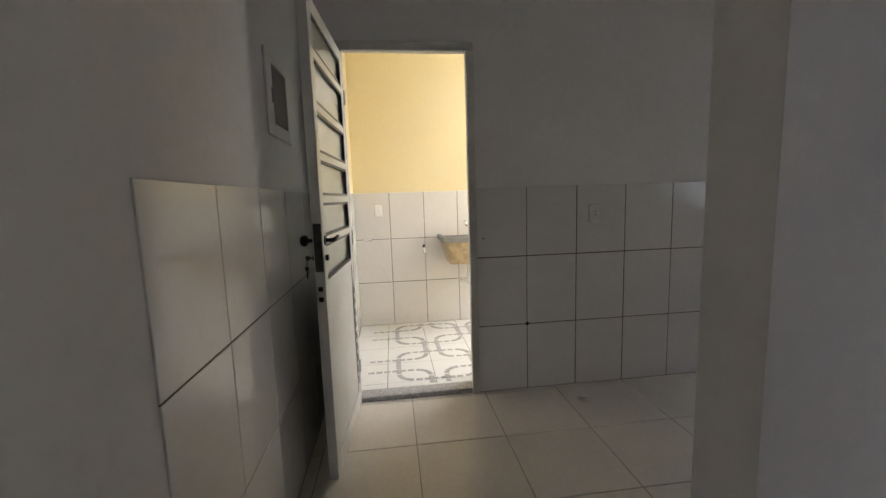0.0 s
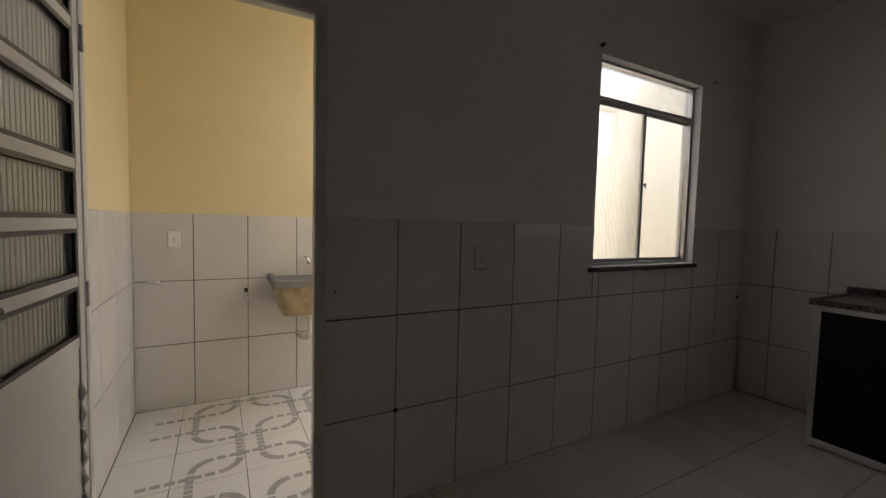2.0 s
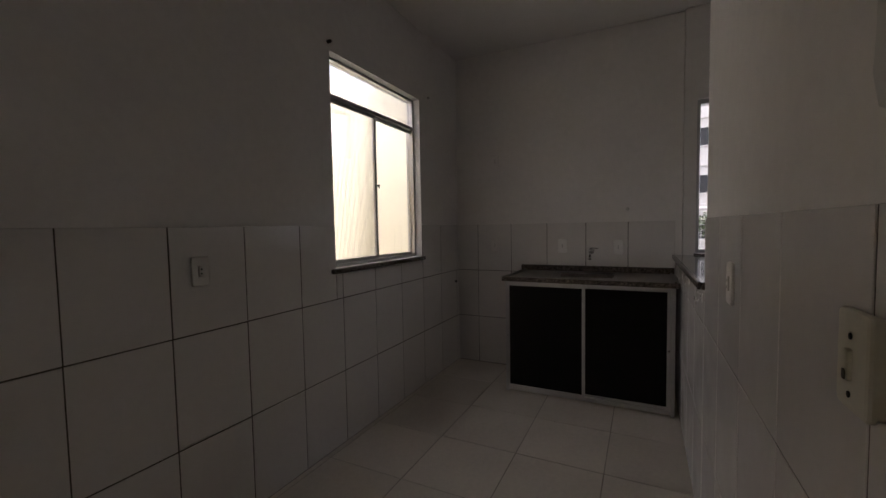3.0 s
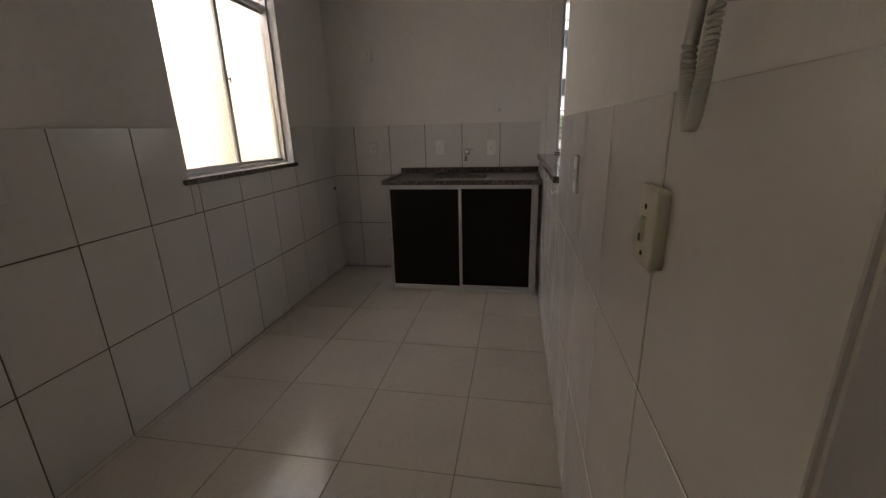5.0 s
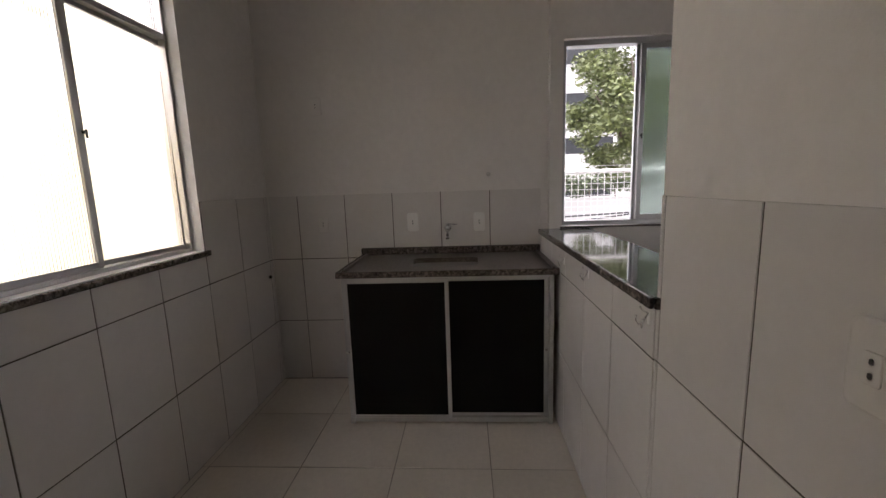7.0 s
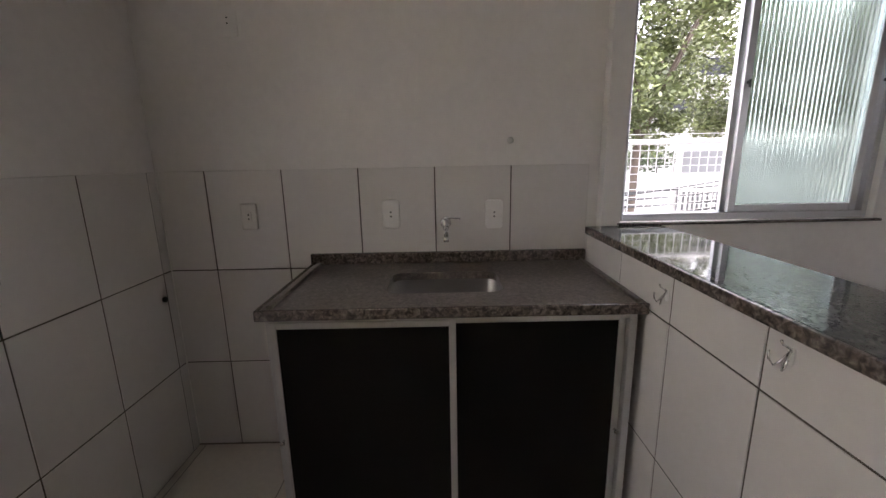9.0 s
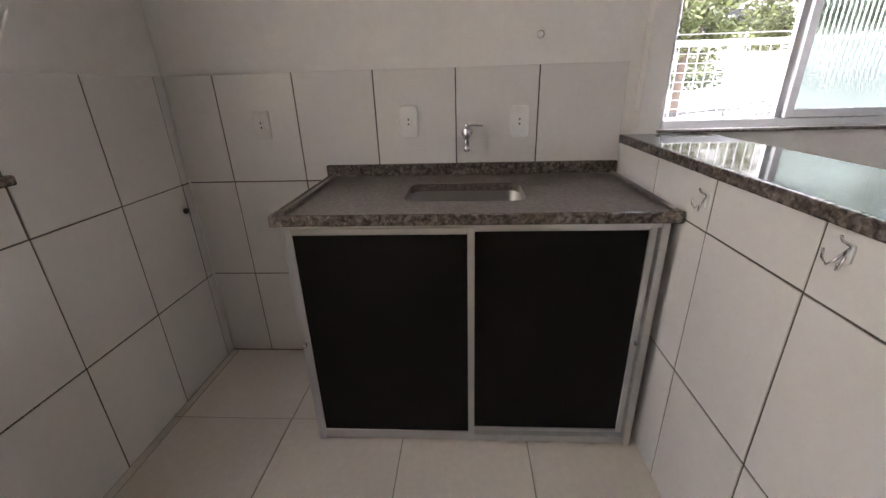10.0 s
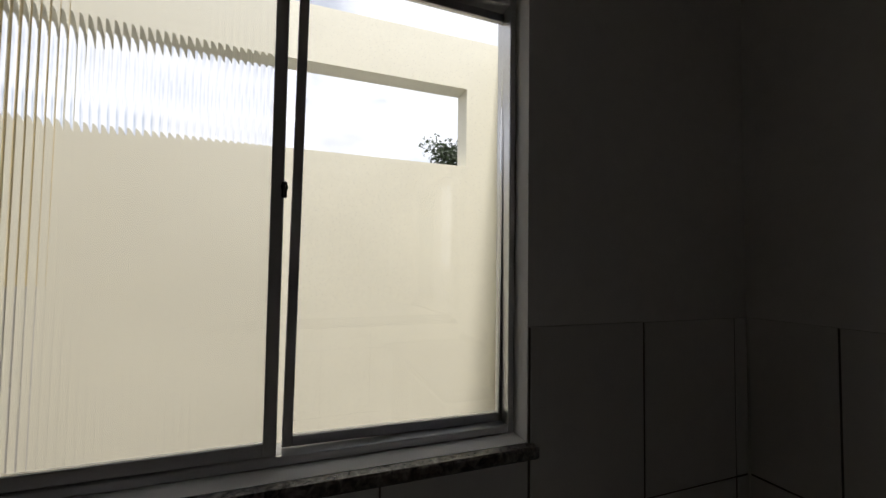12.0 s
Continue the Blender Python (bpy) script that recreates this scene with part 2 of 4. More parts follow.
# ---------------------------------------------------------------- plan
NY, EX, SY, WX = 2.35, 3.775, 0.506, -0.546      # faces of the tiled walls
LX = 3.73                                       # living room's east wall
CZ = 2.88                                       # ceiling
SB = 0.373                                     # back of the south wall
SW = 0.425                                      # west end of the south wall
SE = 2.116                                      # where the full wall ends and the half wall begins
TH = 0.006                                      # tile proud of plaster
LIVY = -3.2
OY = 3.84                                       # face of the outer wall of the service yard
YFL = 0.03                                      # yard floor level
YE = 3.775                                      # yard's east end


def structure(name, bm, mat, label, category):
    return tagged(part(name, bm, mat), label, category, "", "structure")


DX0, DX1, DZ = -0.366, 0.417, 2.156                # door hole
WX0, WX1, WZ0, WZ1 = 2.018, 3.06, 1.066, 2.325     # kitchen window hole
VY0, VY1, VZ0, VZ1 = -0.70, 0.380, 1.070, 2.212  # living room window hole
N0, N1 = NY + TH, NY + 0.135

wall_north = structure("wall_north", boxes(
    (WX - 0.12, DX0, N0, N1, 0, CZ), (DX0, DX1, N0, N1, DZ, CZ), (DX1, WX0, N0, N1, 0, CZ),
    (WX0, WX1, N0, N1, 0, WZ0), (WX0, WX1, N0, N1, WZ1, CZ), (WX1, 4.1, N0, N1, 0, CZ)), PAINT,
    "white painted kitchen wall with tiled dado, door and window", "wall")
UY0, UY1 = -2.85, -2.33                        # unseen living room opening away from the kitchen, added to let daylight in
wall_west = structure("wall_west", boxes(
    (WX - 0.14, WX - TH, UY1, N0, 0, CZ), (WX - 0.14, WX - TH, LIVY, UY0, 0, CZ), (WX - 0.14, WX - TH, UY0, UY1, 0, 1.0), (WX - 0.14, WX - TH, UY0, UY1, 2.2, CZ)), PAINT, "white painted wall with tiled lower part beside door", "wall")
wall_east = structure("wall_east", box(EX + TH, 4.0, SY - 0.042, N0, 0, CZ), PAINT, "white painted wall tiled behind the kitchen sink", "wall")
wall_east_living = structure("wall_east_living", boxes(
    (LX, 3.93, LIVY, VY0, 0, CZ), (LX, 3.93, VY0, VY1, 0, VZ0), (LX, 3.93, VY0, VY1, VZ1, CZ), (LX, 3.93, VY1, SY - 0.044, 0, CZ)), PAINT,
    "white painted living room wall with sliding window", "wall")
wall_south = structure("wall_south", box(SW, SE, SB, SY - TH, 0, CZ), PAINT, "white painted partition wall with tiled lower part", "wall")
wall_half = structure("wall_half", box(SE, LX - 0.002, SB, SY - TH, 0, 1.029), PAINT, "tiled half-height wall under a granite bar top", "wall")
wall_living_south = structure("wall_living_south", box(WX - 0.14, 3.93, LIVY - 0.12, LIVY, 0, CZ), PAINT, "plain white painted living room wall", "wall")
ceiling = structure("ceiling", box(WX - 0.14, 4.0, LIVY - 0.12, N1, CZ, CZ + 0.15), CEIL, "white painted plaster ceiling", "ceiling")
floor = structure("floor", box(WX - 0.14, 4.0, LIVY - 0.12, N0 + 0.06, -0.12, -0.005), FGROUT, "beige glazed floor tiles with brown joints", "floor")

# service yard behind the kitchen
LW = -0.44
wall_yard_outer = structure("wall_yard_outer", boxes(
    (LW - 0.15, 1.25, OY + TH, OY + 0.15, 0, 2.87), (1.25, 3.555, OY + TH, OY + 0.15, 0, 2.066), (1.25, 3.555, OY + TH, OY + 0.15, 2.553, 2.87),
    (3.555, 3.92, OY + TH, OY + 0.15, 0, 2.87)), CREAM, "cream painted yard wall with a long open slot", "wall")
wall_yard_west = structure("wall_yard_west", box(LW - 0.15, LW - TH, N1, OY + TH, 0, 2.87), YELLOW, "yellow painted laundry wall with tiles below", "wall")
wall_yard_east = structure("wall_yard_east", box(YE, 3.92, N1, OY + TH, 0, 2.87), CREAM, "cream painted end wall of the yard", "wall")
yard_paint = structure("wall_yard_paint", box(LW - TH, 1.25, OY + 0.001, OY + TH, 1.333, 2.87), YELLOW, "yellow painted upper laundry wall", "wall")
# Unseen coats on the kitchen wall's outer face, added to warm the bounced light.
yard_coat = structure("wall_yard_bounce_coat", boxes(
    (1.25, WX0 - 0.02, N1 + 0.001, N1 + 0.010, 0, 2.87), (WX0 - 0.02, WX1 + 0.02, N1 + 0.001, N1 + 0.010, 0, WZ0 - 0.02), (WX0 - 0.02, WX1 + 0.02, N1 + 0.001, N1 + 0.010, WZ1 + 0.02, 2.87),
    (WX1 + 0.02, YE, N1 + 0.001, N1 + 0.010, 0, 2.87)), CREAM, "unseen cream painted coat on the yard side, warms bounced light", "wall")
laundry_coat = structure("wall_laundry_bounce_coat", boxes(
    (LW, DX0 - 0.02, N1 + 0.001, N1 + 0.010, 0, 2.87), (DX0 - 0.02, DX1 + 0.02, N1 + 0.001, N1 + 0.010, DZ + 0.02, 2.87), (DX1 + 0.02, 1.25, N1 + 0.001, N1 + 0.010, 0, 2.87)), YELLOW,
    "unseen yellow painted coat on the laundry side, warms bounced light", "wall")
yard_floor = structure("yard_floor", box(LW - 0.15, 3.92, 2.457, OY + 0.15, -0.12, YFL - 0.006), GROUT, "white laundry floor tiles with printed grey chain pattern", "floor")
yard_roof = structure("yard_roof", box(LW - 0.15, 1.25, N1, OY + 0.15, 2.87, 3.0), CEIL, "white slab roof over the laundry", "roof")


# ---------------------------------------------------------------- windows
def ribbed_pane(name, axis, at, u0, u1, z0, z1, mat, parent, pitch=0.02, grooved=False):
    """A pane with half-round ribs, or narrow grooves, on one face; axis: the wall's normal."""
    bm = bmesh.new()
    per = 8
    n = int(round((u1 - u0) / pitch)) * per
    cols = []
    for i in range(n + 1):
        u = u0 + (u1 - u0) * i / n
        d = (0.003 - (0.0022 if i % per == 0 else 0)) if grooved else 0.003 + 0.085 * pitch * abs(math.sin(math.pi * i / per))
        ring = []
        for z in (z0, z1):
            for off in (-0.002, d):
                ring.append(bm.verts.new((u, at + off, z) if axis == "y" else (at + off, u, z)))
        cols.append(ring)
    for a, b in zip(cols, cols[1:]):
        bm.faces.new((a[0], b[0], b[2], a[2]))
        bm.faces.new((a[1], a[3], b[3], b[1]))
        bm.faces.new((a[2], b[2], b[3], a[3]))
        bm.faces.new((a[0], a[1], b[1], b[0]))
    for c in (cols[0], cols[-1]):
        bm.faces.new((c[0], c[1], c[3], c[2]))
    ob = part(name, bm, mat, parent, smooth=False)
    ob.visible_shadow = False
    return ob


def bar(axis, u0, u1, a0, a1, z0, z1):
    """Box bounds with u along the wall and a across it."""
    return (u0, u1, a0, a1, z0, z1) if axis == "y" else (a0, a1, u0, u1, z0, z1)


def sash(name, axis, u0, u1, a0, a1, z0, z1, w, mat, parent):
    s = part(name, boxes(bar(axis, u0, u0 + w, a0, a1, z0, z1), bar(axis, u1 - w, u1, a0, a1, z0, z1),
                         bar(axis, u0 + w, u1 - w, a0 + 0.001, a1 - 0.001, z0, z0 + w), bar(axis, u0 + w, u1 - w, a0 + 0.001, a1 - 0.001, z1 - w, z1), bevel=0.0015), mat, parent)
    return s


def latch(axis, u, a, z, parent):
    d = 0.012
    pts = [(u, a, z), (u, a - d, z)] if axis == "y" else [(a, u, z), (a - d, u, z)]
    bm = tube(pts, 0.007, 8)
    add_box(bm, *bar(axis, u - 0.005, u + 0.005, a - d - 0.004, a - d + 0.002, z - 0.022, z + 0.01), bevel=0.002)
    return part("latch", bm, BLACK, parent, "small black window latch")


# kitchen window: fixed ribbed light above two sliding sashes
window_1 = tagged(place(new("window_1"), (WX0 + WX1) / 2, NY + 0.07, WZ0), "aluminium sliding window with ribbed glass in white wall", "window", "", "structure")
FA0, FA1 = NY + 0.062, NY + 0.13
FR = 0.016
part("window_frame", boxes(
    (WX0, WX0 + FR, FA0, FA1, WZ0, WZ1), (WX1 - FR, WX1, FA0, FA1, WZ0, WZ1), (WX0 + FR, WX1 - FR, FA0, FA1, WZ0, WZ0 + 0.018),
    (WX0 + FR, WX1 - FR, FA0, FA1, WZ1 - FR, WZ1), (WX0 + FR, WX1 - FR, FA0 + 0.002, FA1 - 0.002, 2.086, 2.112), bevel=0.002), ALUW, window_1)
ribbed_pane("pane", "y", FA0 + 0.03, WX0 + FR, WX1 - FR, 2.112, WZ1 - FR, RIB, window_1, 0.0125)
MX = 2.55
s1 = sash("sash", "y", WX0 + FR + 0.001, MX - 0.005, FA0 + 0.006, FA0 + 0.026, WZ0 + 0.019, 2.085, 0.024, ALUW, window_1)
ribbed_pane("pane", "y", FA0 + 0.015, WX0 + FR + 0.026, MX - 0.030, WZ0 + 0.044, 2.06, RIB, s1, 0.0125)
s2 = sash("sash", "y", MX + 0.004, WX1 - 0.004, FA0 + 0.032, FA0 + 0.052, WZ0 + 0.019, 2.085, 0.02, ALUW, window_1)
part("pane", box(MX + 0.025, WX1 - 0.025, FA0 + 0.040, FA0 + 0.044, WZ0 + 0.04, 2.064), CLEAR, s2).visible_shadow = False
s2.rotation_euler = (0, radians(0.6), 0)
latch("y", MX - 0.004, FA0 + 0.005, 1.60, s1)
latch("y", WX0 + FR + 0.012, FA0 + 0.005, 1.60, s1)
part("window_sill", box(WX0 - 0.045, WX1 + 0.016, NY - 0.022, FA0, WZ0 - 0.028, WZ0 - 0.001, 0.004), GRANE, window_1, "brown granite window sill")

# living room window
window_2 = tagged(place(new("window_2"), LX + 0.06, (VY0 + VY1) / 2, VZ0), "aluminium sliding window with one ribbed sash, half open", "window", "", "structure")
GA0, GA1 = LX + 0.03, LX + 0.10
part("window_frame", boxes(
    (GA0, GA1, VY0, VY0 + 0.024, VZ0, VZ1), (GA0, GA1, VY1 - 0.024, VY1, VZ0, VZ1), (GA0, GA1, VY0 + 0.024, VY1 - 0.024, VZ0, VZ0 + 0.03),
    (GA0, GA1, VY0 + 0.024, VY1 - 0.024, VZ1 - 0.034, VZ1), bevel=0.002), ALUW, window_2)
t1 = sash("sash", "x", VY0 + 0.045, -0.098, GA0 + 0.006, GA0 + 0.028, VZ0 + 0.031, VZ1 - 0.035, 0.03, ALUW, window_2)
ribbed_pane("pane", "x", GA0 + 0.015, VY0 + 0.076, -0.129, VZ0 + 0.062, VZ1 - 0.066, RIBG, t1, 0.019)
t2 = sash("sash", "x", VY0 + 0.026, -0.080, GA0 + 0.034, GA0 + 0.056, VZ0 + 0.031, VZ1 - 0.035, 0.03, ALUW, window_2)
part("pane", box(GA0 + 0.043, GA0 + 0.047, VY0 + 0.057, -0.111, VZ0 + 0.062, VZ1 - 0.066), CLEAR, t2).visible_shadow = False
latch("x", -0.113, GA0 + 0.005, 1.63, t1)
latch("x", VY0 + 0.03, GA0 + 0.004, 1.63, window_2)
part("window_sill", box(LX - 0.018, GA0, VY0 - 0.025, VY1 + 0.012, VZ0 - 0.0115, VZ0 - 0.001, 0.003), GRANE, window_2, "dark granite window sill")

# ---------------------------------------------------------------- door and its frame
door_frame = tagged(place(new("door_frame"), 0.03, N0, 0), "grey-white enamelled steel door frame, worn", "door frame", "", "structure")
JF, JB = NY - 0.012, N1 + 0.004


def jamb(x0, x1, s):
    """A folded steel jamb: a wide front lip and a thin lining behind it; s: the side on which the opening lies."""
    bm = box(x0, x1, JF, JF + 0.040, 0, DZ, 0.003)
    add_box(bm, x0 if s > 0 else x1 - 0.014, x0 + 0.014 if s > 0 else x1, JF + 0.041, JB, 0, DZ - 0.005, 0.002)
    add_box(bm, x0 - (0.008 if s > 0 else 0), x1 + (0.008 if s < 0 else 0), JF - 0.007, JF - 0.0005, 0, DZ - 0.047, 0.002)
    return bm


part("jamb", jamb(DX0, DX0 + 0.036, 1), FRAMEP, door_frame)
part("jamb", jamb(DX1 - 0.036, DX1, -1), FRAMEP, door_frame)
hb = box(DX0 + 0.037, DX1 - 0.037, JF, JF + 0.040, DZ - 0.050, DZ - 0.001, 0.003)
add_box(hb, DX0 + 0.015, DX1 - 0.015, JF + 0.041, JB, DZ - 0.0045, DZ - 0.0005)
add_box(hb, DX0 - 0.008, DX1 + 0.008, JF - 0.007, JF - 0.0005, DZ - 0.046, DZ + 0.002, 0.002)
part("head", hb, FRAMEP, door_frame)
structure("threshold", box(DX0 + 0.001, DX1 - 0.001, NY + 0.002, 2.456, -0.004, YFL + 0.001, 0.004), THRESH, "worn grey granite threshold under the door", "threshold")

# steel leaf, built perpendicular to the wall and then turned on its hinge
HX, HY = DX0 + 0.034, NY - 0.008
LEN, LT = 0.712, 0.042
door_1 = tagged(place(new("door_1"), HX, HY, 0.012), "white steel door with ribbed glass panes, standing open", "door", "", "structure")
x1, x0 = HX, HX - LT
ya, yb = HY - LEN, HY
z0, z1 = 0.012, 2.092
part("leaf_frame", boxes((x0, x1, ya, ya + 0.06, z0, z1), (x0, x1, yb - 0.05, yb, z0, z1), (x0, x1, ya + 0.06, yb - 0.05, z0, 0.10),
                         (x0, x1, ya + 0.06, yb - 0.05, z1 - 0.055, z1), bevel=0.002), METALW, door_1)
lower = box(x0 + 0.006, x1 - 0.006, ya + 0.06, yb - 0.05, 0.10, 0.89)
part("lower_panel", lower, METALW, door_1, "plain white sheet metal panel")
# pressed louvre lips along the hinge side of the panel
for k in range(9):
    part("louvre_lip", tube([(x1 - 0.002, yb - 0.052, 0.16 + k * 0.07), (x1 + 0.008, yb - 0.05, 0.185 + k * 0.07), (x1 - 0.002, yb - 0.052, 0.21 + k * 0.07)], 0.006, 6), METALW, door_1)
PZ = [0.892, 1.083, 1.262, 1.444, 1.645, 1.862, 2.037]
for k, za in enumerate(PZ[:-1]):
    zb = PZ[k + 1]
    part("glazing_bar", boxes((x0 + 0.001, x1 - 0.001, ya + 0.06, yb - 0.05, za - 0.002, za + 0.03), bevel=0.002), METALW, door_1)
    part("bead", boxes((x1 - 0.012, x1 - 0.003, ya + 0.06, ya + 0.072, za + 0.03, zb - 0.002), (x1 - 0.012, x1 - 0.003, yb - 0.062, yb - 0.05, za + 0.03, zb - 0.002),
                       (x1 - 0.012, x1 - 0.003, ya + 0.072, yb - 0.062, za + 0.03, za + 0.042), (x1 - 0.012, x1 - 0.003, ya + 0.072, yb - 0.062, zb - 0.014, zb - 0.002)), BLACK, door_1, "dark glazing gasket")
    ribbed_pane("pane", "x", (x0 + x1) / 2 - 0.001, ya + 0.062, yb - 0.052, za + 0.031, zb - 0.003, DOORG, door_1, 0.024, True)
# lock, lever, knob, key
LZ = 1.10
part("lock_plate", box(x0 + 0.004, x1 - 0.004, ya - 0.0025, ya, LZ - 0.13, LZ + 0.075, 0.001), BRONZE, door_1, "worn dark steel lock face")
part("lock_hole", boxes((x0 + 0.011, x1 - 0.011, ya - 0.004, ya - 0.002, LZ - 0.215, LZ - 0.195), (x0 + 0.011, x1 - 0.011, ya - 0.004, ya - 0.002, LZ - 0.26, LZ - 0.24)), HOLE, door_1, "dark screw holes")
yh = ya + 0.04
lv = tube([(x1, yh, LZ), (x1 + 0.035, yh, LZ)], 0.009, 10)
add_tube(lv, [(x1 + 0.035, yh - 0.006, LZ), (x1 + 0.037, yh + 0.05, LZ + 0.002), (x1 + 0.034, yh + 0.105, LZ + 0.006)], 0.009, 10)
part("lever", lv, BLACK, door_1, "black lever handle", True)
part("rose", tube([(x1, yh, LZ), (x1 + 0.006, yh, LZ)], 0.02, 16), BLACK, door_1)
kb = tube([(x0, yh, LZ), (x0 - 0.03, yh, LZ), (x0 - 0.032, yh, LZ), (x0 - 0.045, yh, LZ), (x0 - 0.058, yh, LZ)], 0.01, 12, [0.009, 0.009, 0.021, 0.026, 0.02])
part("knob", kb, BLACK, door_1, "black round knob", True)
part("cylinder", tube([(x0 - 0.012, yh, LZ - 0.075), (x1 + 0.012, yh, LZ - 0.075)], 0.013, 12), BRONZE, door_1)
ky = tube([(x0 - 0.012, yh, LZ - 0.075), (x0 - 0.03, yh, LZ - 0.075)], 0.004, 8)
add_box(ky, x0 - 0.045, x0 - 0.028, yh - 0.002, yh + 0.002, LZ - 0.085, LZ - 0.065, 0.0008)
key = part("key", ky, BRONZE, door_1, "key in the lock with a ring")
kr = [(x0 - 0.042, yh + 0.012 * math.sin(a * 0.5236), LZ - 0.097 + 0.014 * math.cos(a * 0.5236)) for a in range(13)]
part("key_ring", tube(kr, 0.0015, 6), BRONZE, key)
part("spare_key", boxes((x0 - 0.05, x0 - 0.035, yh - 0.0015, yh + 0.0015, LZ - 0.13, LZ - 0.112), (x0 - 0.045, x0 - 0.039, yh - 0.001, yh + 0.001, LZ - 0.165, LZ - 0.13)), BRONZE, key)
for hz in (0.25, 1.05, 1.85):
    part("hinge", tube([(HX + 0.004, HY + 0.001, hz - 0.04), (HX + 0.004, HY + 0.001, hz + 0.04)], 0.007, 10), FRAMEP, door_1)
door_1.rotation_euler = (0, 0, radians(-4.0))

# ---------------------------------------------------------------- kitchen sink unit
cabinet = thing("sink_cabinet", 3.5, 1.115, 0, "aluminium-framed sink cabinet with two dark sliding doors", "cabinet")
CX, CY0, CY1 = 3.207, 0.535, 1.697
part("body", boxes((CX + 0.045, EX - 0.012, CY1 - 0.02, CY1 - 0.004, 0.0, 0.870), (CX + 0.045, EX - 0.012, CY0 + 0.004, CY0 + 0.02, 0.0, 0.870), (CX + 0.05, EX - 0.012, CY0 + 0.02, CY1 - 0.02, 0.03, 0.045)), PLASTIC, cabinet, "pale side panels")
part("post", box(CX, CX + 0.045, CY1 - 0.024, CY1, 0, 0.870, 0.002), ALU, cabinet)
part("post", box(CX, CX + 0.045, CY0, CY0 + 0.024, 0, 0.870, 0.002), ALU, cabinet)
part("rail", box(CX, CX + 0.045, CY0 + 0.0245, CY1 - 0.0245, 0.852, 0.870, 0.002), ALU, cabinet)
part("rail", box(CX, CX + 0.045, CY0 + 0.0245, CY1 - 0.0245, 0.012, 0.040, 0.002), ALU, cabinet)


def slide_door(y0, y1, xa, knob_y):
    d = part("door", box(xa + 0.005, xa + 0.011, y0 + 0.020, y1 - 0.020, 0.055, 0.840), DARKP, cabinet, "dark brown sliding door in an aluminium frame")
    for ys in (y0, y1 - 0.022):
        part("stile", box(xa, xa + 0.016, ys, ys + 0.022, 0.041, 0.860, 0.002), ALU, d)
    part("rail", box(xa, xa + 0.016, y0 + 0.0225, y1 - 0.0225, 0.041, 0.057, 0.002), ALU, d)
    part("rail", box(xa, xa + 0.016, y0 + 0.0225, y1 - 0.0225, 0.838, 0.860, 0.002), ALU, d)
    kn = tube([(xa + 0.002, knob_y, 0.445), (xa - 0.010, knob_y, 0.445), (xa - 0.016, knob_y, 0.445), (xa - 0.021, knob_y, 0.445)], 0.006, 10, [0.004, 0.005, 0.0085, 0.005])
    part("knob", kn, CHROME, d, "tiny chrome knob", True)


slide_door(1.104, CY1 - 0.010, CX - 0.004, CY1 - 0.018)
slide_door(CY0 + 0.026, 1.128, CX + 0.020, CY0 + 0.036)

TX0, TY0, TY1, TZ = 3.188, 0.511, 1.722, 0.903
BX0, BX1, BY0, BY1 = 3.340, 3.600, 0.930, 1.338
worktop = thing("sink_worktop", 3.49, 1.115, 0.864, "brown speckled granite worktop with steel sink bowl, upstand", "worktop")
# slab with a round-cornered hole
bm = bmesh.new()
inner = [(BX0 / 2 + BX1 / 2 + a, BY0 / 2 + BY1 / 2 + b) for a, b in rounded_rect(BX1 - BX0, BY1 - BY0, 0.05, 6)]
outer = []
cx, cy = (BX0 + BX1) / 2, (BY0 + BY1) / 2
for a, b in inner:
    dx, dy = a - cx, b - cy
    kx = ((EX - 0.001 if dx > 0 else TX0 + 0.012) - cx) / dx if abs(dx) > 1e-6 else 1e9
    ky_ = ((TY1 - 0.012 if dy > 0 else TY0) - cy) / dy if abs(dy) > 1e-6 else 1e9
    k = min(kx, ky_)
    outer.append((cx + dx * k, cy + dy * k))
corners = [(EX - 0.001, TY1 - 0.012), (TX0 + 0.012, TY1 - 0.012), (TX0 + 0.012, TY0), (EX - 0.001, TY0)]
vi, vo, vd = ([bm.verts.new((x, y, z)) for x, y in pts] for pts, z in ((inner, TZ), (outer, TZ), (inner, TZ - 0.03)))
n = len(inner)
for k in range(n):
    j = (k + 1) % n
    a, b = outer[k], outer[j]
    extra = [c for c in corners if abs(a[0] - b[0]) > 1e-5 and abs(a[1] - b[1]) > 1e-5 and
             ((abs(c[0] - a[0]) < 1e-5 and abs(c[1] - b[1]) < 1e-5) or (abs(c[1] - a[1]) < 1e-5 and abs(c[0] - b[0]) < 1e-5))]
    mid = [bm.verts.new((*extra[0], TZ))] if extra else []
    bm.faces.new([vi[k], vo[k], *mid, vo[j], vi[j]])
    bm.faces.new([vi[j], vd[j], vd[k], vi[k]])
part("slab", bm, GRAN, worktop)
# front nosing and left nosing, rounded, hiding the slab's edge
part("front_edge", box(TX0, TX0 + 0.0125, TY0, TY1, TZ - 0.032, TZ + 0.003, 0.004, 2), GRANE, worktop, "polished granite nosing")
part("side_edge", box(TX0 + 0.013, EX - 0.001, TY1 - 0.0125, TY1, TZ - 0.032, TZ + 0.003, 0.004, 2), GRANE, worktop)
part("rim", box(TX0 + 0.02, EX - 0.03, TY1 - 0.05, TY1 - 0.032, TZ - 0.001, TZ + 0.012, 0.004, 2), GRAN, worktop, "raised drip rim")
part("rim", box(TX0 + 0.02, EX - 0.03, TY0 + 0.018, TY0 + 0.034, TZ - 0.001, TZ + 0.010, 0.004, 2), GRAN, worktop)
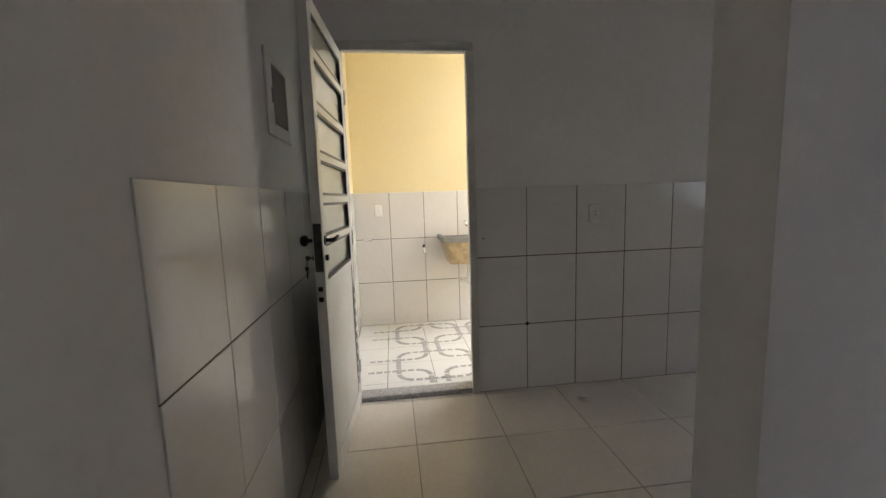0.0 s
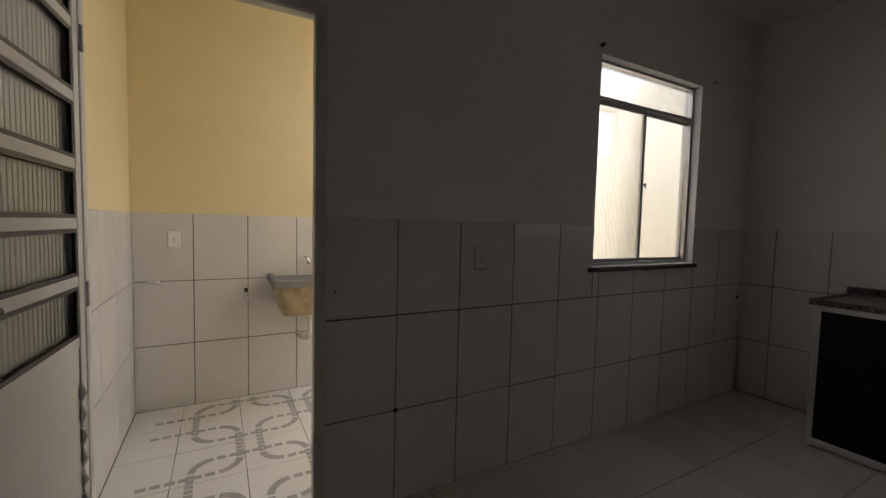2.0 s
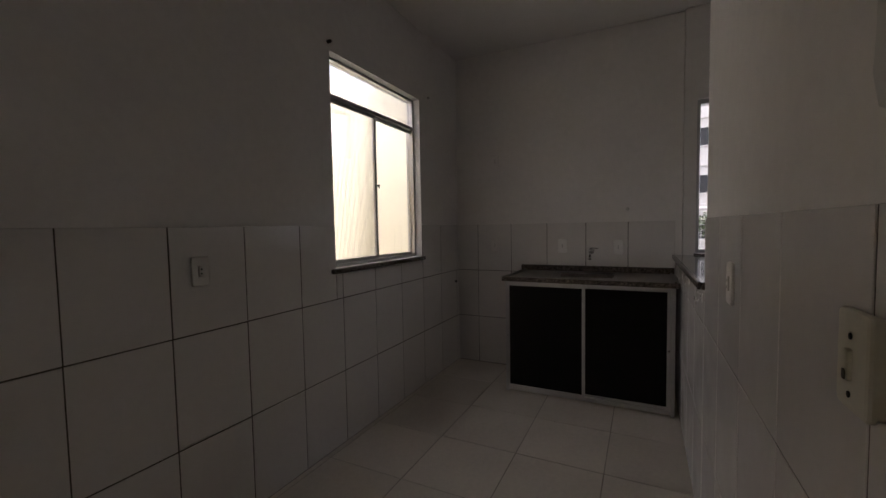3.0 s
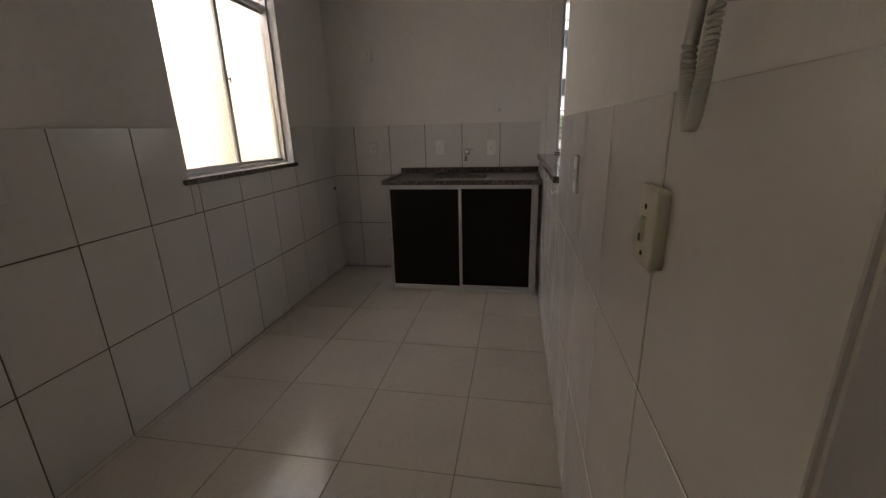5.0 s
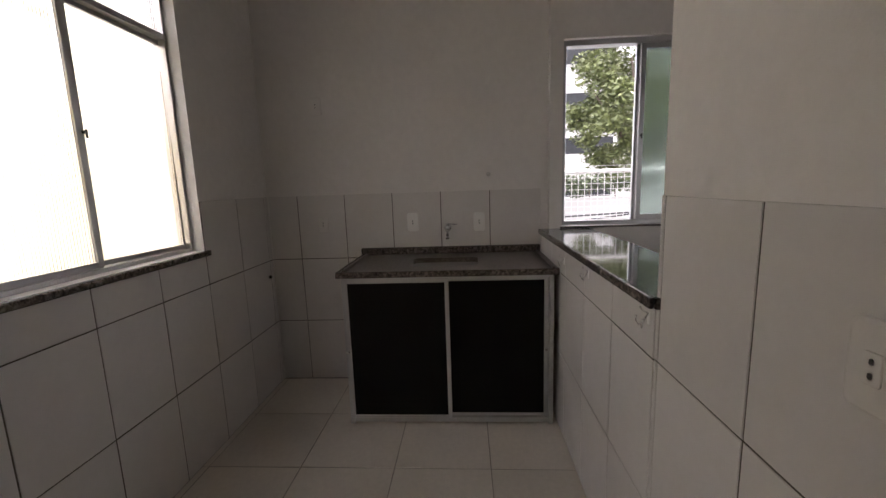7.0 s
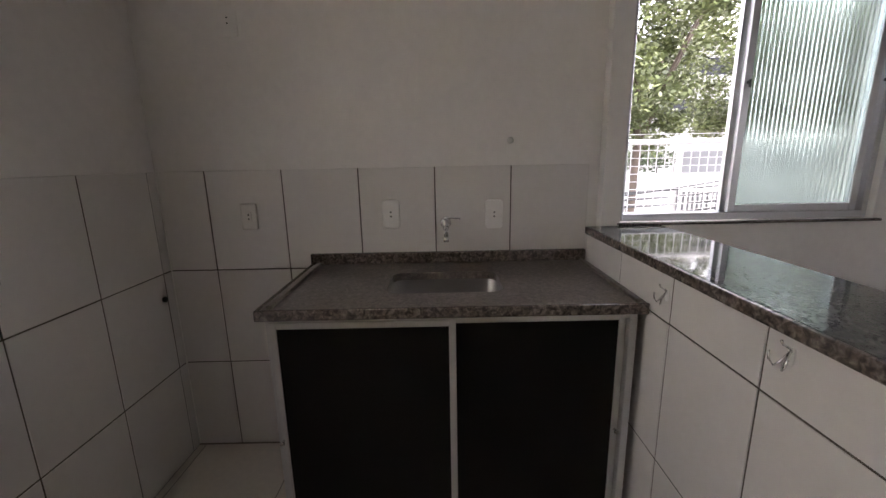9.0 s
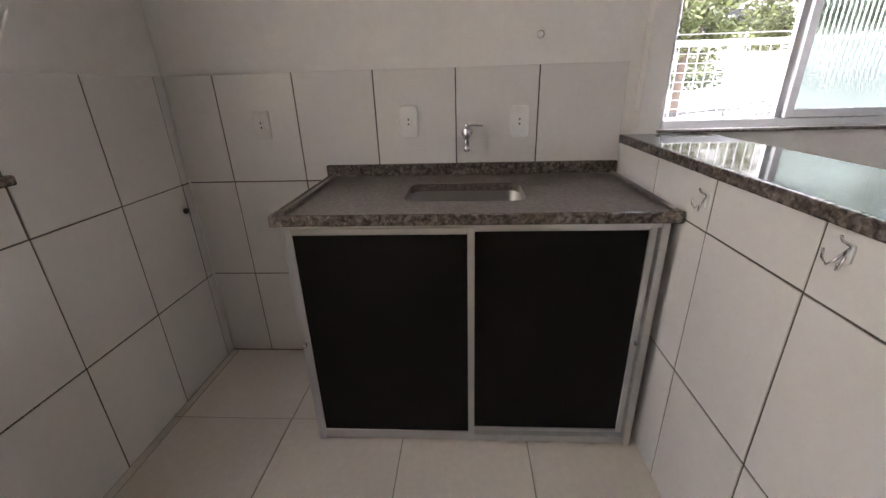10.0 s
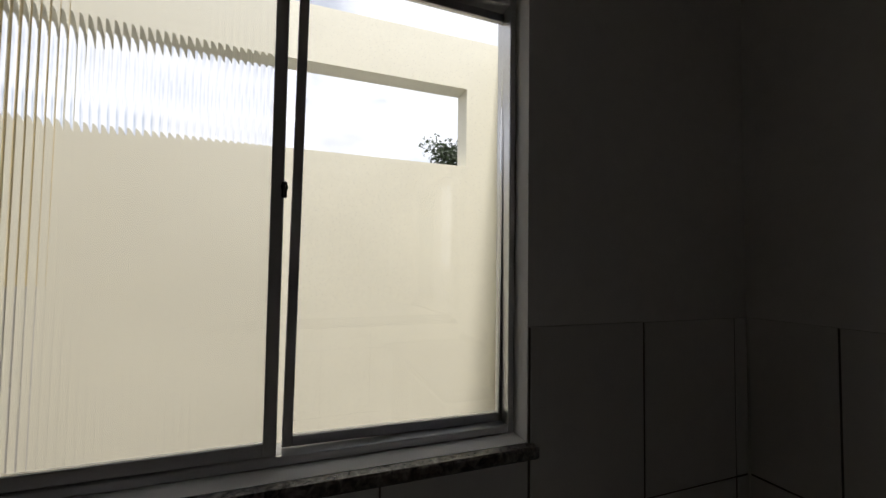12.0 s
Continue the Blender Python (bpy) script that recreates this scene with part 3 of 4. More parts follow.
part("upstand", box(EX - 0.024, EX - 0.001, TY0 + 0.002, TY1 - 0.004, TZ, TZ + 0.048, 0.003), GRANE, worktop, "granite upstand along the wall")
bm = bmesh.new()
rings = []
for inset, z, r in ((-0.016, TZ - 0.0305, 0.06), (-0.013, TZ - 0.05, 0.06), (0.006, TZ - 0.15, 0.05), (0.035, TZ - 0.172, 0.04), (0.10, TZ - 0.178, 0.02)):
    rings.append([bm.verts.new((cx + a, cy + b, z)) for a, b in rounded_rect(BX1 - BX0 - 2 * inset, BY1 - BY0 - 2 * inset, r, 6)])
for r0, r1 in zip(rings, rings[1:]):
    for k in range(len(r0)):
        bm.faces.new((r0[k], r0[(k + 1) % n], r1[(k + 1) % n], r1[k]))
bm.faces.new(rings[-1])
bowl = part("bowl", bm, STEEL, worktop, "stainless steel sink bowl", True)
part("drain", tube([(cx, cy, TZ - 0.178), (cx, cy, TZ - 0.174)], 0.022, 16), CHROME, bowl)

# wall tap
tap = thing("wall_tap", EX, 1.124, 1.075, "small chrome wall tap with lever above sink", "tap")
AX = EX - 0.052
part("flange", tube([(EX, 1.124, 1.076), (EX - 0.004, 1.124, 1.076), (EX - 0.010, 1.124, 1.076)], 0.022, 20, [0.024, 0.023, 0.012]), CHROME, tap, "", True)
part("inlet", tube([(EX - 0.006, 1.124, 1.076), (AX, 1.124, 1.076)], 0.0095, 12), CHROME, tap, "", True)
part("body", tube([(AX, 1.124, 1.052), (AX, 1.124, 1.060), (AX, 1.124, 1.076), (AX, 1.124, 1.090), (AX, 1.124, 1.096)], 0.014, 14, [0.009, 0.0145, 0.016, 0.014, 0.010]), CHROME, tap, "", True)
part("spout", tube([(AX - 0.008, 1.124, 1.066), (AX - 0.030, 1.124, 1.062), (AX - 0.042, 1.124, 1.050), (AX - 0.045, 1.124, 1.030)], 0.009, 12, [0.011, 0.010, 0.009, 0.009]), CHROME, tap, "", True)
part("nozzle", tube([(AX - 0.045, 1.124, 1.031), (AX - 0.045, 1.124, 1.029), (AX - 0.045, 1.124, 1.012), (AX - 0.045, 1.124, 1.011)], 0.012, 14, [0.009, 0.0125, 0.0125, 0.010]), CHROME, tap, "", True)
part("stem", tube([(AX, 1.124, 1.094), (AX, 1.124, 1.108), (AX, 1.124, 1.112)], 0.009, 12, [0.0085, 0.0095, 0.006]), CHROME, tap, "", True)
part("lever", tube([(AX, 1.126, 1.106), (AX - 0.001, 1.095, 1.106), (AX - 0.002, 1.062, 1.102)], 0.005, 10, [0.0055, 0.0045, 0.0038]), CHROME, tap, "", True)

# granite bar top on the half wall
bar_top = thing("bar_top", 2.9, 0.38, 1.029, "polished dark granite bar top on half wall", "counter top")
part("slab", box(2.104, LX - 0.003, 0.21, 0.5175, 1.030, 1.0565), GRAN2, bar_top)
part("front_edge", box(2.098, LX - 0.003, 0.518, 0.531, 1.026, 1.0575, 0.005, 2), GRANE, bar_top, "speckled rounded granite edge")
part("end_edge", box(2.092, 2.1035, 0.21, 0.5175, 1.026, 1.057, 0.004, 2), GRANE, bar_top)


# ---------------------------------------------------------------- wall fittings
def outlet(x, y, z, wall, w=0.075, h=0.125, r=0.016, mat=PLASTIC, label="white plastic socket plate on tiled wall", holes=2, group="wall sockets"):
    u, nrm = {"n": ((1, 0, 0), (0, -1, 0)), "e": ((0, -1, 0), (-1, 0, 0)), "s": ((-1, 0, 0), (0, 1, 0)), "y": ((1, 0, 0), (0, -1, 0))}[wall]
    o = thing("wall_socket", x, y, z, label, "socket", group)
    deep = 0.013 if mat is PLASTIC else 0.008
    part("cover", plate((x, y, z), u, (0, 0, 1), nrm, w, h, r, deep), mat, o)
    part("insert", plate(Vector((x, y, z)) + Vector(nrm) * (deep + 0.0001), u, (0, 0, 1), nrm, 0.024, 0.042, 0.004, 0.003, 0.001), mat, o)
    for k in range(holes):
        p = Vector((x, y, z + (0.009 if k else -0.009))) + Vector(nrm) * (deep + 0.0032)
        part("contact_hole", plate(p, u, (0, 0, 1), nrm, 0.006, 0.008, 0.0025, 0.0006, 0.0002), HOLE, o)
    return o


outlet(EX, 1.359, 1.120, "e")
outlet(EX, 0.914, 1.112, "e")
outlet(EX, 1.973, 1.120, "e", 0.07, 0.115, 0.006, DULL)
outlet(1.199, NY, 1.137, "n", 0.075, 0.12, 0.010, DULL)
outlet(1.545, SY, 1.127, "s", 0.075, 0.12, 0.014, DULL)
outlet(-0.215, OY, 1.16, "y", 0.07, 0.11, 0.006)
old = thing("wall_switch", 0.762, SY, 1.143, "aged cream switch plate lifting off the tiles", "switch")
part("cover", plate((0.761, SY + 0.009, 1.143), (-1, 0, 0), (0, 0, 1), (0, 1, 0), 0.078, 0.114, 0.009, 0.008), AGED, old)
part("back_box", plate((0.760, SY, 1.143), (-1, 0, 0), (0, 0, 1), (0, 1, 0), 0.070, 0.106, 0.007, 0.0095, 0.001), AGED, old)
part("rocker", plate((0.763, SY + 0.0172, 1.139), (-1, 0, 0), (0, 0, 1), (0, 1, 0), 0.012, 0.036, 0.003, 0.005, 0.0015), AGED, old)
part("stain", plate((0.763, SY + 0.0222, 1.128), (-1, 0, 0), (0, 0, 1), (0, 1, 0), 0.009, 0.012, 0.003, 0.0006, 0.0002), WOODB, old, "brown grime on the rocker")
for dz in (-0.034, 0.032):
    part("screw", tube([(0.763, SY + 0.0165, 1.139 + dz), (0.763, SY + 0.0182, 1.139 + dz)], 0.0038, 8), HOLE, old, "dark screw hole")


def plug(name, x, y, z, nrm, r, d, mat, label, cat):
    p0 = Vector((x, y, z))
    return tagged(part(name, tube([p0, p0 + Vector(nrm) * d * 0.6, p0 + Vector(nrm) * d], r, 12, [r, r, r * 0.6]), mat), label, cat)


plug("blanking_plate", EX + TH, 0.847, 1.420, (-1, 0, 0), 0.014, 0.012, PHONE, "small grey round cap on white wall", "plate")
plug("wall_anchor", EX + TH - 0.006, 1.970, 1.906, (-1, 0, 0), 0.003, 0.0015, HOLE, "dark screw hole in white wall", "screw hole")
plug("wall_anchor", EX + TH - 0.006, 1.970, 1.886, (-1, 0, 0), 0.003, 0.0015, HOLE, "dark screw hole in white wall", "screw hole")
tagged(part("blank_plate", plate((EX + TH, 1.970, 1.893), (0, -1, 0), (0, 0, 1), (-1, 0, 0), 0.075, 0.115, 0.008, 0.006, 0.002), PAINT), "white painted blank cover plate on white wall", "plate")
plug("pipe_plug", 3.698, NY, 0.777, (0, -1, 0), 0.012, 0.014, BLACK, "black pipe plug in the tiles", "plug")
plug("screw_hole", 0.469, NY, 1.006, (0, -1, 0), 0.005, 0.002, HOLE, "dark screw hole in a tile", "screw hole")
plug("curtain_hook", 2.009, N0, 2.368, (0, -1, 0), 0.010, 0.028, BRONZE, "dark curtain hook above window", "hook")
plug("curtain_hook", 3.20, N0, 2.375, (0, -1, 0), 0.010, 0.022, PHONE, "pale curtain hook above window", "hook")
bm = bmesh.new()
r = bmesh.ops.create_cube(bm, size=1)
for v in r["verts"]:
    q = Matrix.Rotation(radians(45), 4, "Y") @ Vector((v.co.x * 0.022, v.co.y * 0.003, v.co.z * 0.022))
    v.co = Vector((0.75, NY - 0.0005, 0.44)) + q
tagged(part("grout_chip", bm, HOLE), "dark chipped spot where four tiles meet", "chip")
plug("screw_hole", 1.574, SY, 0.198, (0, 1, 0), 0.005, 0.002, HOLE, "dark screw hole in a tile", "screw hole")
cap = thing("floor_drain_cap", 1.044, 2.153, 0, "small beige floor pipe cap near wall", "drain")
part("ring", tube([(1.044, 2.153, 0), (1.044, 2.153, 0.006), (1.044, 2.153, 0.009)], 0.03, 20, [0.034, 0.034, 0.028]), AGED, cap, "", True)
part("cap", tube([(1.044, 2.153, 0.009), (1.044, 2.153, 0.016)], 0.02, 16), PHONE, cap)


def hook(x, z):
    h = thing("wall_hook", x, SY, z, "bent chrome double hook on tiled half wall", "hook", "hooks under the bar top")
    part("back_plate", plate((x, SY, z), (-1, 0, 0), (0, 0, 1), (0, 1, 0), 0.014, 0.034, 0.005, 0.003, 0.001), PLASTIC, h)
    for s in (-1, 1):
        part("prong", tube([(x, SY + 0.003, z + 0.012), (x + s * 0.004, SY + 0.018, z - 0.012), (x + s * 0.010, SY + 0.024, z - 0.022),
                            (x + s * 0.018, SY + 0.027, z - 0.012), (x + s * 0.021, SY + 0.027, z + 0.004)], 0.0023, 8), CHROME, h, "", True)
    part("prong", tube([(x, SY + 0.003, z + 0.014), (x, SY + 0.02, z + 0.024), (x - 0.004, SY + 0.028, z + 0.034)], 0.0023, 8), CHROME, h, "", True)


hook(3.112, 0.958)
hook(2.70, 0.982)
hook(2.150, 0.985)

# intercom handset on the partition
ic = thing("intercom", 0.56, SY - TH, 1.38, "grey-white wall intercom with hanging handset and curly cord", "intercom")
part("base", plate((0.607, SY - TH, 1.500), (-1, 0, 0), (0, 0, 1), (0, 1, 0), 0.075, 0.24, 0.03, 0.030, 0.012), PHONE, ic)
# Dark strip standing in for the shaded gap between handset and base.
part("gap_strip", box(0.574, 0.583, SY + 0.018, SY + 0.034, 1.44, 1.60, 0.003), PHONED, ic, "blue-grey strip for the shaded gap by the handset")
hs = bmesh.new()
rings = []
for z, w, d, yo in ((1.395, 0.024, 0.02, 0.046), (1.402, 0.044, 0.036, 0.046), (1.43, 0.05, 0.042, 0.047), (1.462, 0.046, 0.036, 0.049), (1.50, 0.042, 0.03, 0.052), (1.55, 0.042, 0.03, 0.052),
                    (1.59, 0.046, 0.036, 0.049), (1.615, 0.05, 0.042, 0.047), (1.64, 0.044, 0.036, 0.046), (1.648, 0.024, 0.02, 0.046)):
    rings.append([hs.verts.new((0.618 + a * 0.85, SY + yo - 0.010 + e * 0.85, z - 0.008)) for a, e in rounded_rect(w, d, 0.009, 3)])
for r0, r1 in zip(rings, rings[1:]):
    for k in range(len(r0)):
        j = (k + 1) % len(r0)
        hs.faces.new((r0[k], r0[j], r1[j], r1[k]))
hs.faces.new(rings[0][::-1])
hs.faces.new(rings[-1])
part("handset", hs, PHONE, ic, "", True)
part("cord_boot", tube([(0.621, SY + 0.035, 1.392), (0.629, SY + 0.035, 1.348)], 0.0065, 10), PHONE, ic, "", True)
coil = []
for k in range(720):
    s = k / 719
    a = s * 72 * 2 * math.pi
    q = math.pi * s
    cxx = 0.629 - 0.016 * s - 0.002 * math.sin(q)
    czz = 1.350 - 0.092 * math.sin(q) ** 0.75 + 0.030 * s
    coil.append((cxx + 0.005 * math.cos(a), SY + 0.036 - 0.012 * s + 0.005 * math.sin(a), czz))
part("cord", tube(coil, 0.0024, 6), PHONE, ic, "curly cord", True)

# recessed box on the west wall
fb = thing("recessed_box", WX, 1.78, 1.53, "empty recessed meter box with white surround", "box")
FY0, FY1, FZ0, FZ1 = 1.658, 1.884, 1.59, 1.825
part("surround", box(WX - TH, WX + 0.006, 1.583, FY0, 1.532, 1.866, 0.004), PAINT, fb)
part("surround", box(WX - TH, WX + 0.006, FY1, 1.938, 1.532, 1.866, 0.004), PAINT, fb)
part("surround", box(WX - TH, WX + 0.0055, FY0 + 0.0005, FY1 - 0.0005, 1.532, FZ0, 0.004), PAINT, fb)
part("surround", box(WX - TH, WX + 0.0055, FY0 + 0.0005, FY1 - 0.0005, FZ1, 1.866, 0.004), PAINT, fb)
part("notch", box(WX + 0.0062, WX + 0.0072, FY0 - 0.026, FY0 + 0.004, 1.665, 1.725, 0.0005), WOODB, fb, "dark broken edge")
part("recess", box(WX - TH, WX + 0.003, FY0 + 0.001, FY1 - 0.001, FZ0 + 0.001, FZ1 - 0.001), WOODB, fb, "dark brown inside of the box")

# ---------------------------------------------------------------- laundry things
sink = thing("laundry_tank", 0.72, 3.55, 0.85, "marbled tan laundry tank hung on tiled wall", "sink")
bm = bmesh.new()
rings = []
for w, d, z, off in ((0.36, 0.32, 0.645, 0.03), (0.48, 0.42, 0.845, 0.0), (0.48, 0.42, 0.88, 0.0), (0.45, 0.39, 0.88, 0.0), (0.43, 0.37, 0.845, 0.0), (0.32, 0.28, 0.69, 0.02)):
    rings.append([bm.verts.new((0.60 + a, OY - 0.225 + b + off, z + 0.018)) for a, b in rounded_rect(w, d, 0.05, 4)])
for r0, r1 in zip(rings, rings[1:]):
    for k in range(len(r0)):
        j = (k + 1) % len(r0)
        bm.faces.new((r0[k], r0[j], r1[j], r1[k]))
bm.faces.new(rings[0][::-1])
bm.faces.new(rings[-1])
part("basin", bm, TANK, sink)
bm = bmesh.new()
rings = [[bm.verts.new((0.60 + a, OY - 0.225 + b + off, z)) for a, b in rounded_rect(w, d, 0.045, 4)]
         for w, d, z, off in ((0.447, 0.387, 0.8995, 0.0), (0.424, 0.364, 0.864, 0.0), (0.314, 0.274, 0.714, 0.02))]
for r0, r1 in zip(rings, rings[1:]):
    for k in range(len(r0)):
        j = (k + 1) % len(r0)
        bm.faces.new((r0[k], r0[j], r1[j], r1[k]))
bm.faces.new(rings[-1])
part("lining", bm, TANKG, sink, "grey inside of the tank")
part("rim", boxes((0.345, 0.855, OY - 0.45, OY - 0.415, 0.868, 0.916), (0.345, 0.38, OY - 0.415, OY - 0.006, 0.868, 0.916), (0.82, 0.855, OY - 0.415, OY - 0.006, 0.868, 0.916), bevel=0.004), TANKG, sink, "grey rim")
part("drain_pipe", tube([(0.62, OY - 0.15, 0.62), (0.62, OY - 0.15, 0.48), (0.60, OY - 0.13, 0.445), (0.57, OY - 0.09, 0.45), (0.56, OY - 0.01, 0.46)], 0.018, 10), PLASTIC, sink, "white drain pipe", True)
valve = thing("washing_machine_valve", 0.208, OY, 0.775, "small metal water outlet valve on tiles", "valve")
part("body", tube([(0.208, OY, 0.79), (0.208, OY - 0.04, 0.79), (0.208, OY - 0.055, 0.775), (0.208, OY - 0.058, 0.745)], 0.013, 10), CHROME, valve, "", True)
part("handle", tube([(0.208, OY - 0.035, 0.80), (0.208, OY - 0.035, 0.822)], 0.014, 10), BLACK, valve)
stub = thing("pipe_stub", -0.32, OY, 0.885, "short capped pipe stub on tiles", "pipe")
part("pipe", tube([(-0.36, OY - 0.02, 0.885), (-0.30, OY - 0.02, 0.885)], 0.01, 10), CHROME, stub, "", True)
part("elbow", tube([(-0.30, OY, 0.885), (-0.30, OY - 0.03, 0.885)], 0.013, 10), CHROME, stub, "", True)
ltap = thing("laundry_tap", 0.62, OY, 1.02, "small metal tap above the tank", "tap")
part("body", tube([(0.62, OY, 1.03), (0.62, OY - 0.06, 1.03), (0.62, OY - 0.09, 1.02), (0.62, OY - 0.095, 0.985)], 0.011, 10), CHROME, ltap, "", True)

# ---------------------------------------------------------------- outdoors
GZ = -3.2
structure("ground", box(-300, 600, -400, 400, GZ - 0.5, GZ), GROUND, "grey asphalt street and ground", "ground")
bw = structure("building_base", boxes((WX - 0.13, 3.98, LIVY - 0.11, OY + 0.14, GZ, -0.121)), FACADE, "white lower storey of the building", "wall")
retaining = structure("terrace_wall", box(4.62, 4.80, -9, 7, GZ, 0.35), FACADE, "white terrace wall carrying a mesh fence", "wall")
fence = thing("mesh_fence", 4.71, -1, 0.35, "white welded wire mesh fence with top rail", "fence")
FX, FZT = 4.71, 1.432
wires = bmesh.new()
for k in range(251):
    y = -9 + k * 0.056
    add_box(wires, FX - 0.002, FX + 0.002, y - 0.002, y + 0.002, 0.35, FZT)
for k in range(23):
    z = 0.38 + k * 0.05
    add_box(wires, FX - 0.005, FX - 0.002, -9, 5, z - 0.002, z + 0.002)
tagged(part("wire_mesh", wires, WHITEP, fence), kind="stuff")
part("rail", tube([(FX, -9, FZT), (FX, 5, FZT)], 0.017, 10), WHITEP, fence, "", True)
for k in range(6):
    part("post", tube([(FX + 0.02, -8 + k * 2.4, 0.35), (FX + 0.02, -8 + k * 2.4, FZT)], 0.02, 10), WHITEP, fence, "", True)


def leaves(bm, centre, radius, count, size, rnd, squash=0.75):
    for _ in range(count):
        d = Vector((rnd.gauss(0, 1), rnd.gauss(0, 1), rnd.gauss(0, 1)))
        d = d.normalized() * radius * rnd.random() ** 0.45
        p = Vector(centre) + Vector((d.x, d.y, d.z * squash))
        a = Vector((rnd.uniform(-1, 1), rnd.uniform(-1, 1), rnd.uniform(-0.6, 0.6))).normalized()
        b = a.cross(Vector((rnd.uniform(-1, 1), rnd.uniform(-1, 1), rnd.uniform(-1, 1)))).normalized()
        s = size * rnd.uniform(0.6, 1.3)
        bm.faces.new([bm.verts.new(p + a * s), bm.verts.new(p + b * s * 0.45), bm.verts.new(p - a * s), bm.verts.new(p - b * s * 0.45)])


def tree(x, y, fork, height, spread, seed, label, leaf, count=230, size=0.11, clumps=46, puff=1.0):
    rnd = random.Random(seed)
    t = thing("tree", x, y, GZ, label, "tree")
    part("trunk", tube([(x, y, GZ), (x + 0.1, y + 0.05, GZ + (fork - GZ) * 0.5), (x, y, fork)], 0.1, 12, [0.14, 0.10, 0.085]), BARK, t, "", True)
    crown = bmesh.new()
    for k in range(7):
        a = k * 2 * math.pi / 7 + rnd.uniform(-0.3, 0.3)
        rr, hh = spread * rnd.uniform(0.45, 0.75), rnd.uniform(0.35, 0.75) * (height - fork)
        tip = Vector((x + rr * math.cos(a), y + rr * math.sin(a), fork + hh))
        mid = Vector((x + rr * 0.4 * math.cos(a), y + rr * 0.4 * math.sin(a), fork + hh * 0.4))
        part("limb", tube([(x, y, fork - 0.1), mid, tip], 0.05, 8, [0.07, 0.045, 0.018]), BARK, t, "", True)
    for k in range(clumps):
        a, q = rnd.uniform(0, 2 * math.pi), rnd.random() ** 0.5
        zz = rnd.random()
        wid = spread * (0.55 + 0.45 * math.sin(math.pi * min(1, zz * 0.9 + 0.12)))
        c = (x + q * wid * math.cos(a), y + q * wid * math.sin(a), fork + 0.25 + (height - fork) * zz - 0.5 * q * (1 - zz))
        leaves(crown, c, rnd.uniform(0.5, 0.95) * puff, count, size, rnd)
    tagged(part("crown", crown, leaf, t), kind="stuff")
    return t


tree(11.2, -3.22, 1.75, 5.6, 1.75, 3, "leafy green street tree with forked trunk", LEAF, 330, 0.065, 74, 0.62)
tree(13.5, 2.9, 4.3, 8.5, 1.7, 5, "leafy green street tree behind the fence", LEAF, 360, 0.08, 30)
tree(16.0, -9.5, 2.2, 8.5, 3.4, 9, "leafy green street tree behind the fence", LEAF, 380, 0.08, 80)
tree(9.0, 18.0, 4.3, 6.5, 1.3, 12, "distant dark green tree top above the wall", LEAFD, 160, 0.10, 22)


def building(name, x0, x1, y0, y1, ztop, storeys, label, mat, cols, sill, head, first):
    b = thing(name, (x0 + x1) / 2, (y0 + y1) / 2, GZ, label, "building")
    part("wall", box(x0, x1, y0, y1, GZ, ztop), mat, b)
    part("parapet", box(x0 - 0.15, x1 + 0.15, y0 - 0.15, y1 + 0.15, ztop, ztop + 0.4), mat, b)
    for k in range(storeys):
        if name == "office_building" and k == 1:
            continue
        zf = first + k * 2.9
        part("floor_band", box(x0 - 0.12, x0 + 0.02, y0, y1, zf - 0.25, zf - 0.05), mat, b)
        for c in range(cols):
            ya_ = y0 + (y1 - y0) * (c + 0.05) / cols
            yb_ = y0 + (y1 - y0) * (c + 0.95) / cols
            w = part("window", boxes((x0 - 0.06, x0 - 0.002, ya_, ya_ + 0.06, zf + sill, zf + head), (x0 - 0.06, x0 - 0.002, yb_ - 0.06, yb_, zf + sill, zf + head),
                                     (x0 - 0.06, x0 - 0.002, ya_, yb_, zf + head, zf + head + 0.06), (x0 - 0.10, x0 - 0.002, ya_ - 0.05, yb_ + 0.05, zf + sill - 0.06, zf + sill)), mat, b)
            part("pane", box(x0 - 0.02, x0 - 0.004, ya_ + 0.06, yb_ - 0.06, zf + sill, zf + head), WINDARK, w, "dark window opening")
    return b


building("apartment_building", 30, 42, -9.32, 13.68, 16.0, 6, "tall white apartment building with dark window bands", FACADE, 5, 1.0, 2.08, -3.65)
building("office_building", 34, 48, -34, -8, 9.0, 4, "pale street building with dark window bands behind trees", FACADE, 4, 1.0, 2.2, -2.6)
house = thing("low_house", 20, -4, GZ, "low white house with weathered tiled roof", "house")
part("wall", box(17.5, 24, -14, 1.5, GZ, -0.9), FACADE, house)
bm = bmesh.new()
ZE, ZP = -0.9, 0.15
vs = [bm.verts.new(c) for c in ((17.0, -14.5, ZE), (17.0, 2.0, ZE), (20.5, 2.0, ZP), (20.5, -14.5, ZP), (24.5, -14.5, ZE), (24.5, 2.0, ZE),
                                (17.0, -14.5, ZE - 0.1), (17.0, 2.0, ZE - 0.1), (24.5, -14.5, ZE - 0.1), (24.5, 2.0, ZE - 0.1))]
for f in ((0, 1, 2, 3), (3, 2, 5, 4), (6, 8, 9, 7), (0, 6, 7, 1), (4, 5, 9, 8), (1, 7, 9, 5, 2), (0, 3, 4, 8, 6)):
    bm.faces.new([vs[i] for i in f])
part("roof", bm, ROOF, house)
part("garden_wall", box(14.0, 14.5, -18, 6, GZ, 0.82), FACADE, house)
for k in range(5):
    part("window", box(17.44, 17.498, -12.5 + k * 2.8, -11.2 + k * 2.8, -2.3, -1.2), WINDARK, house, "dark window opening")
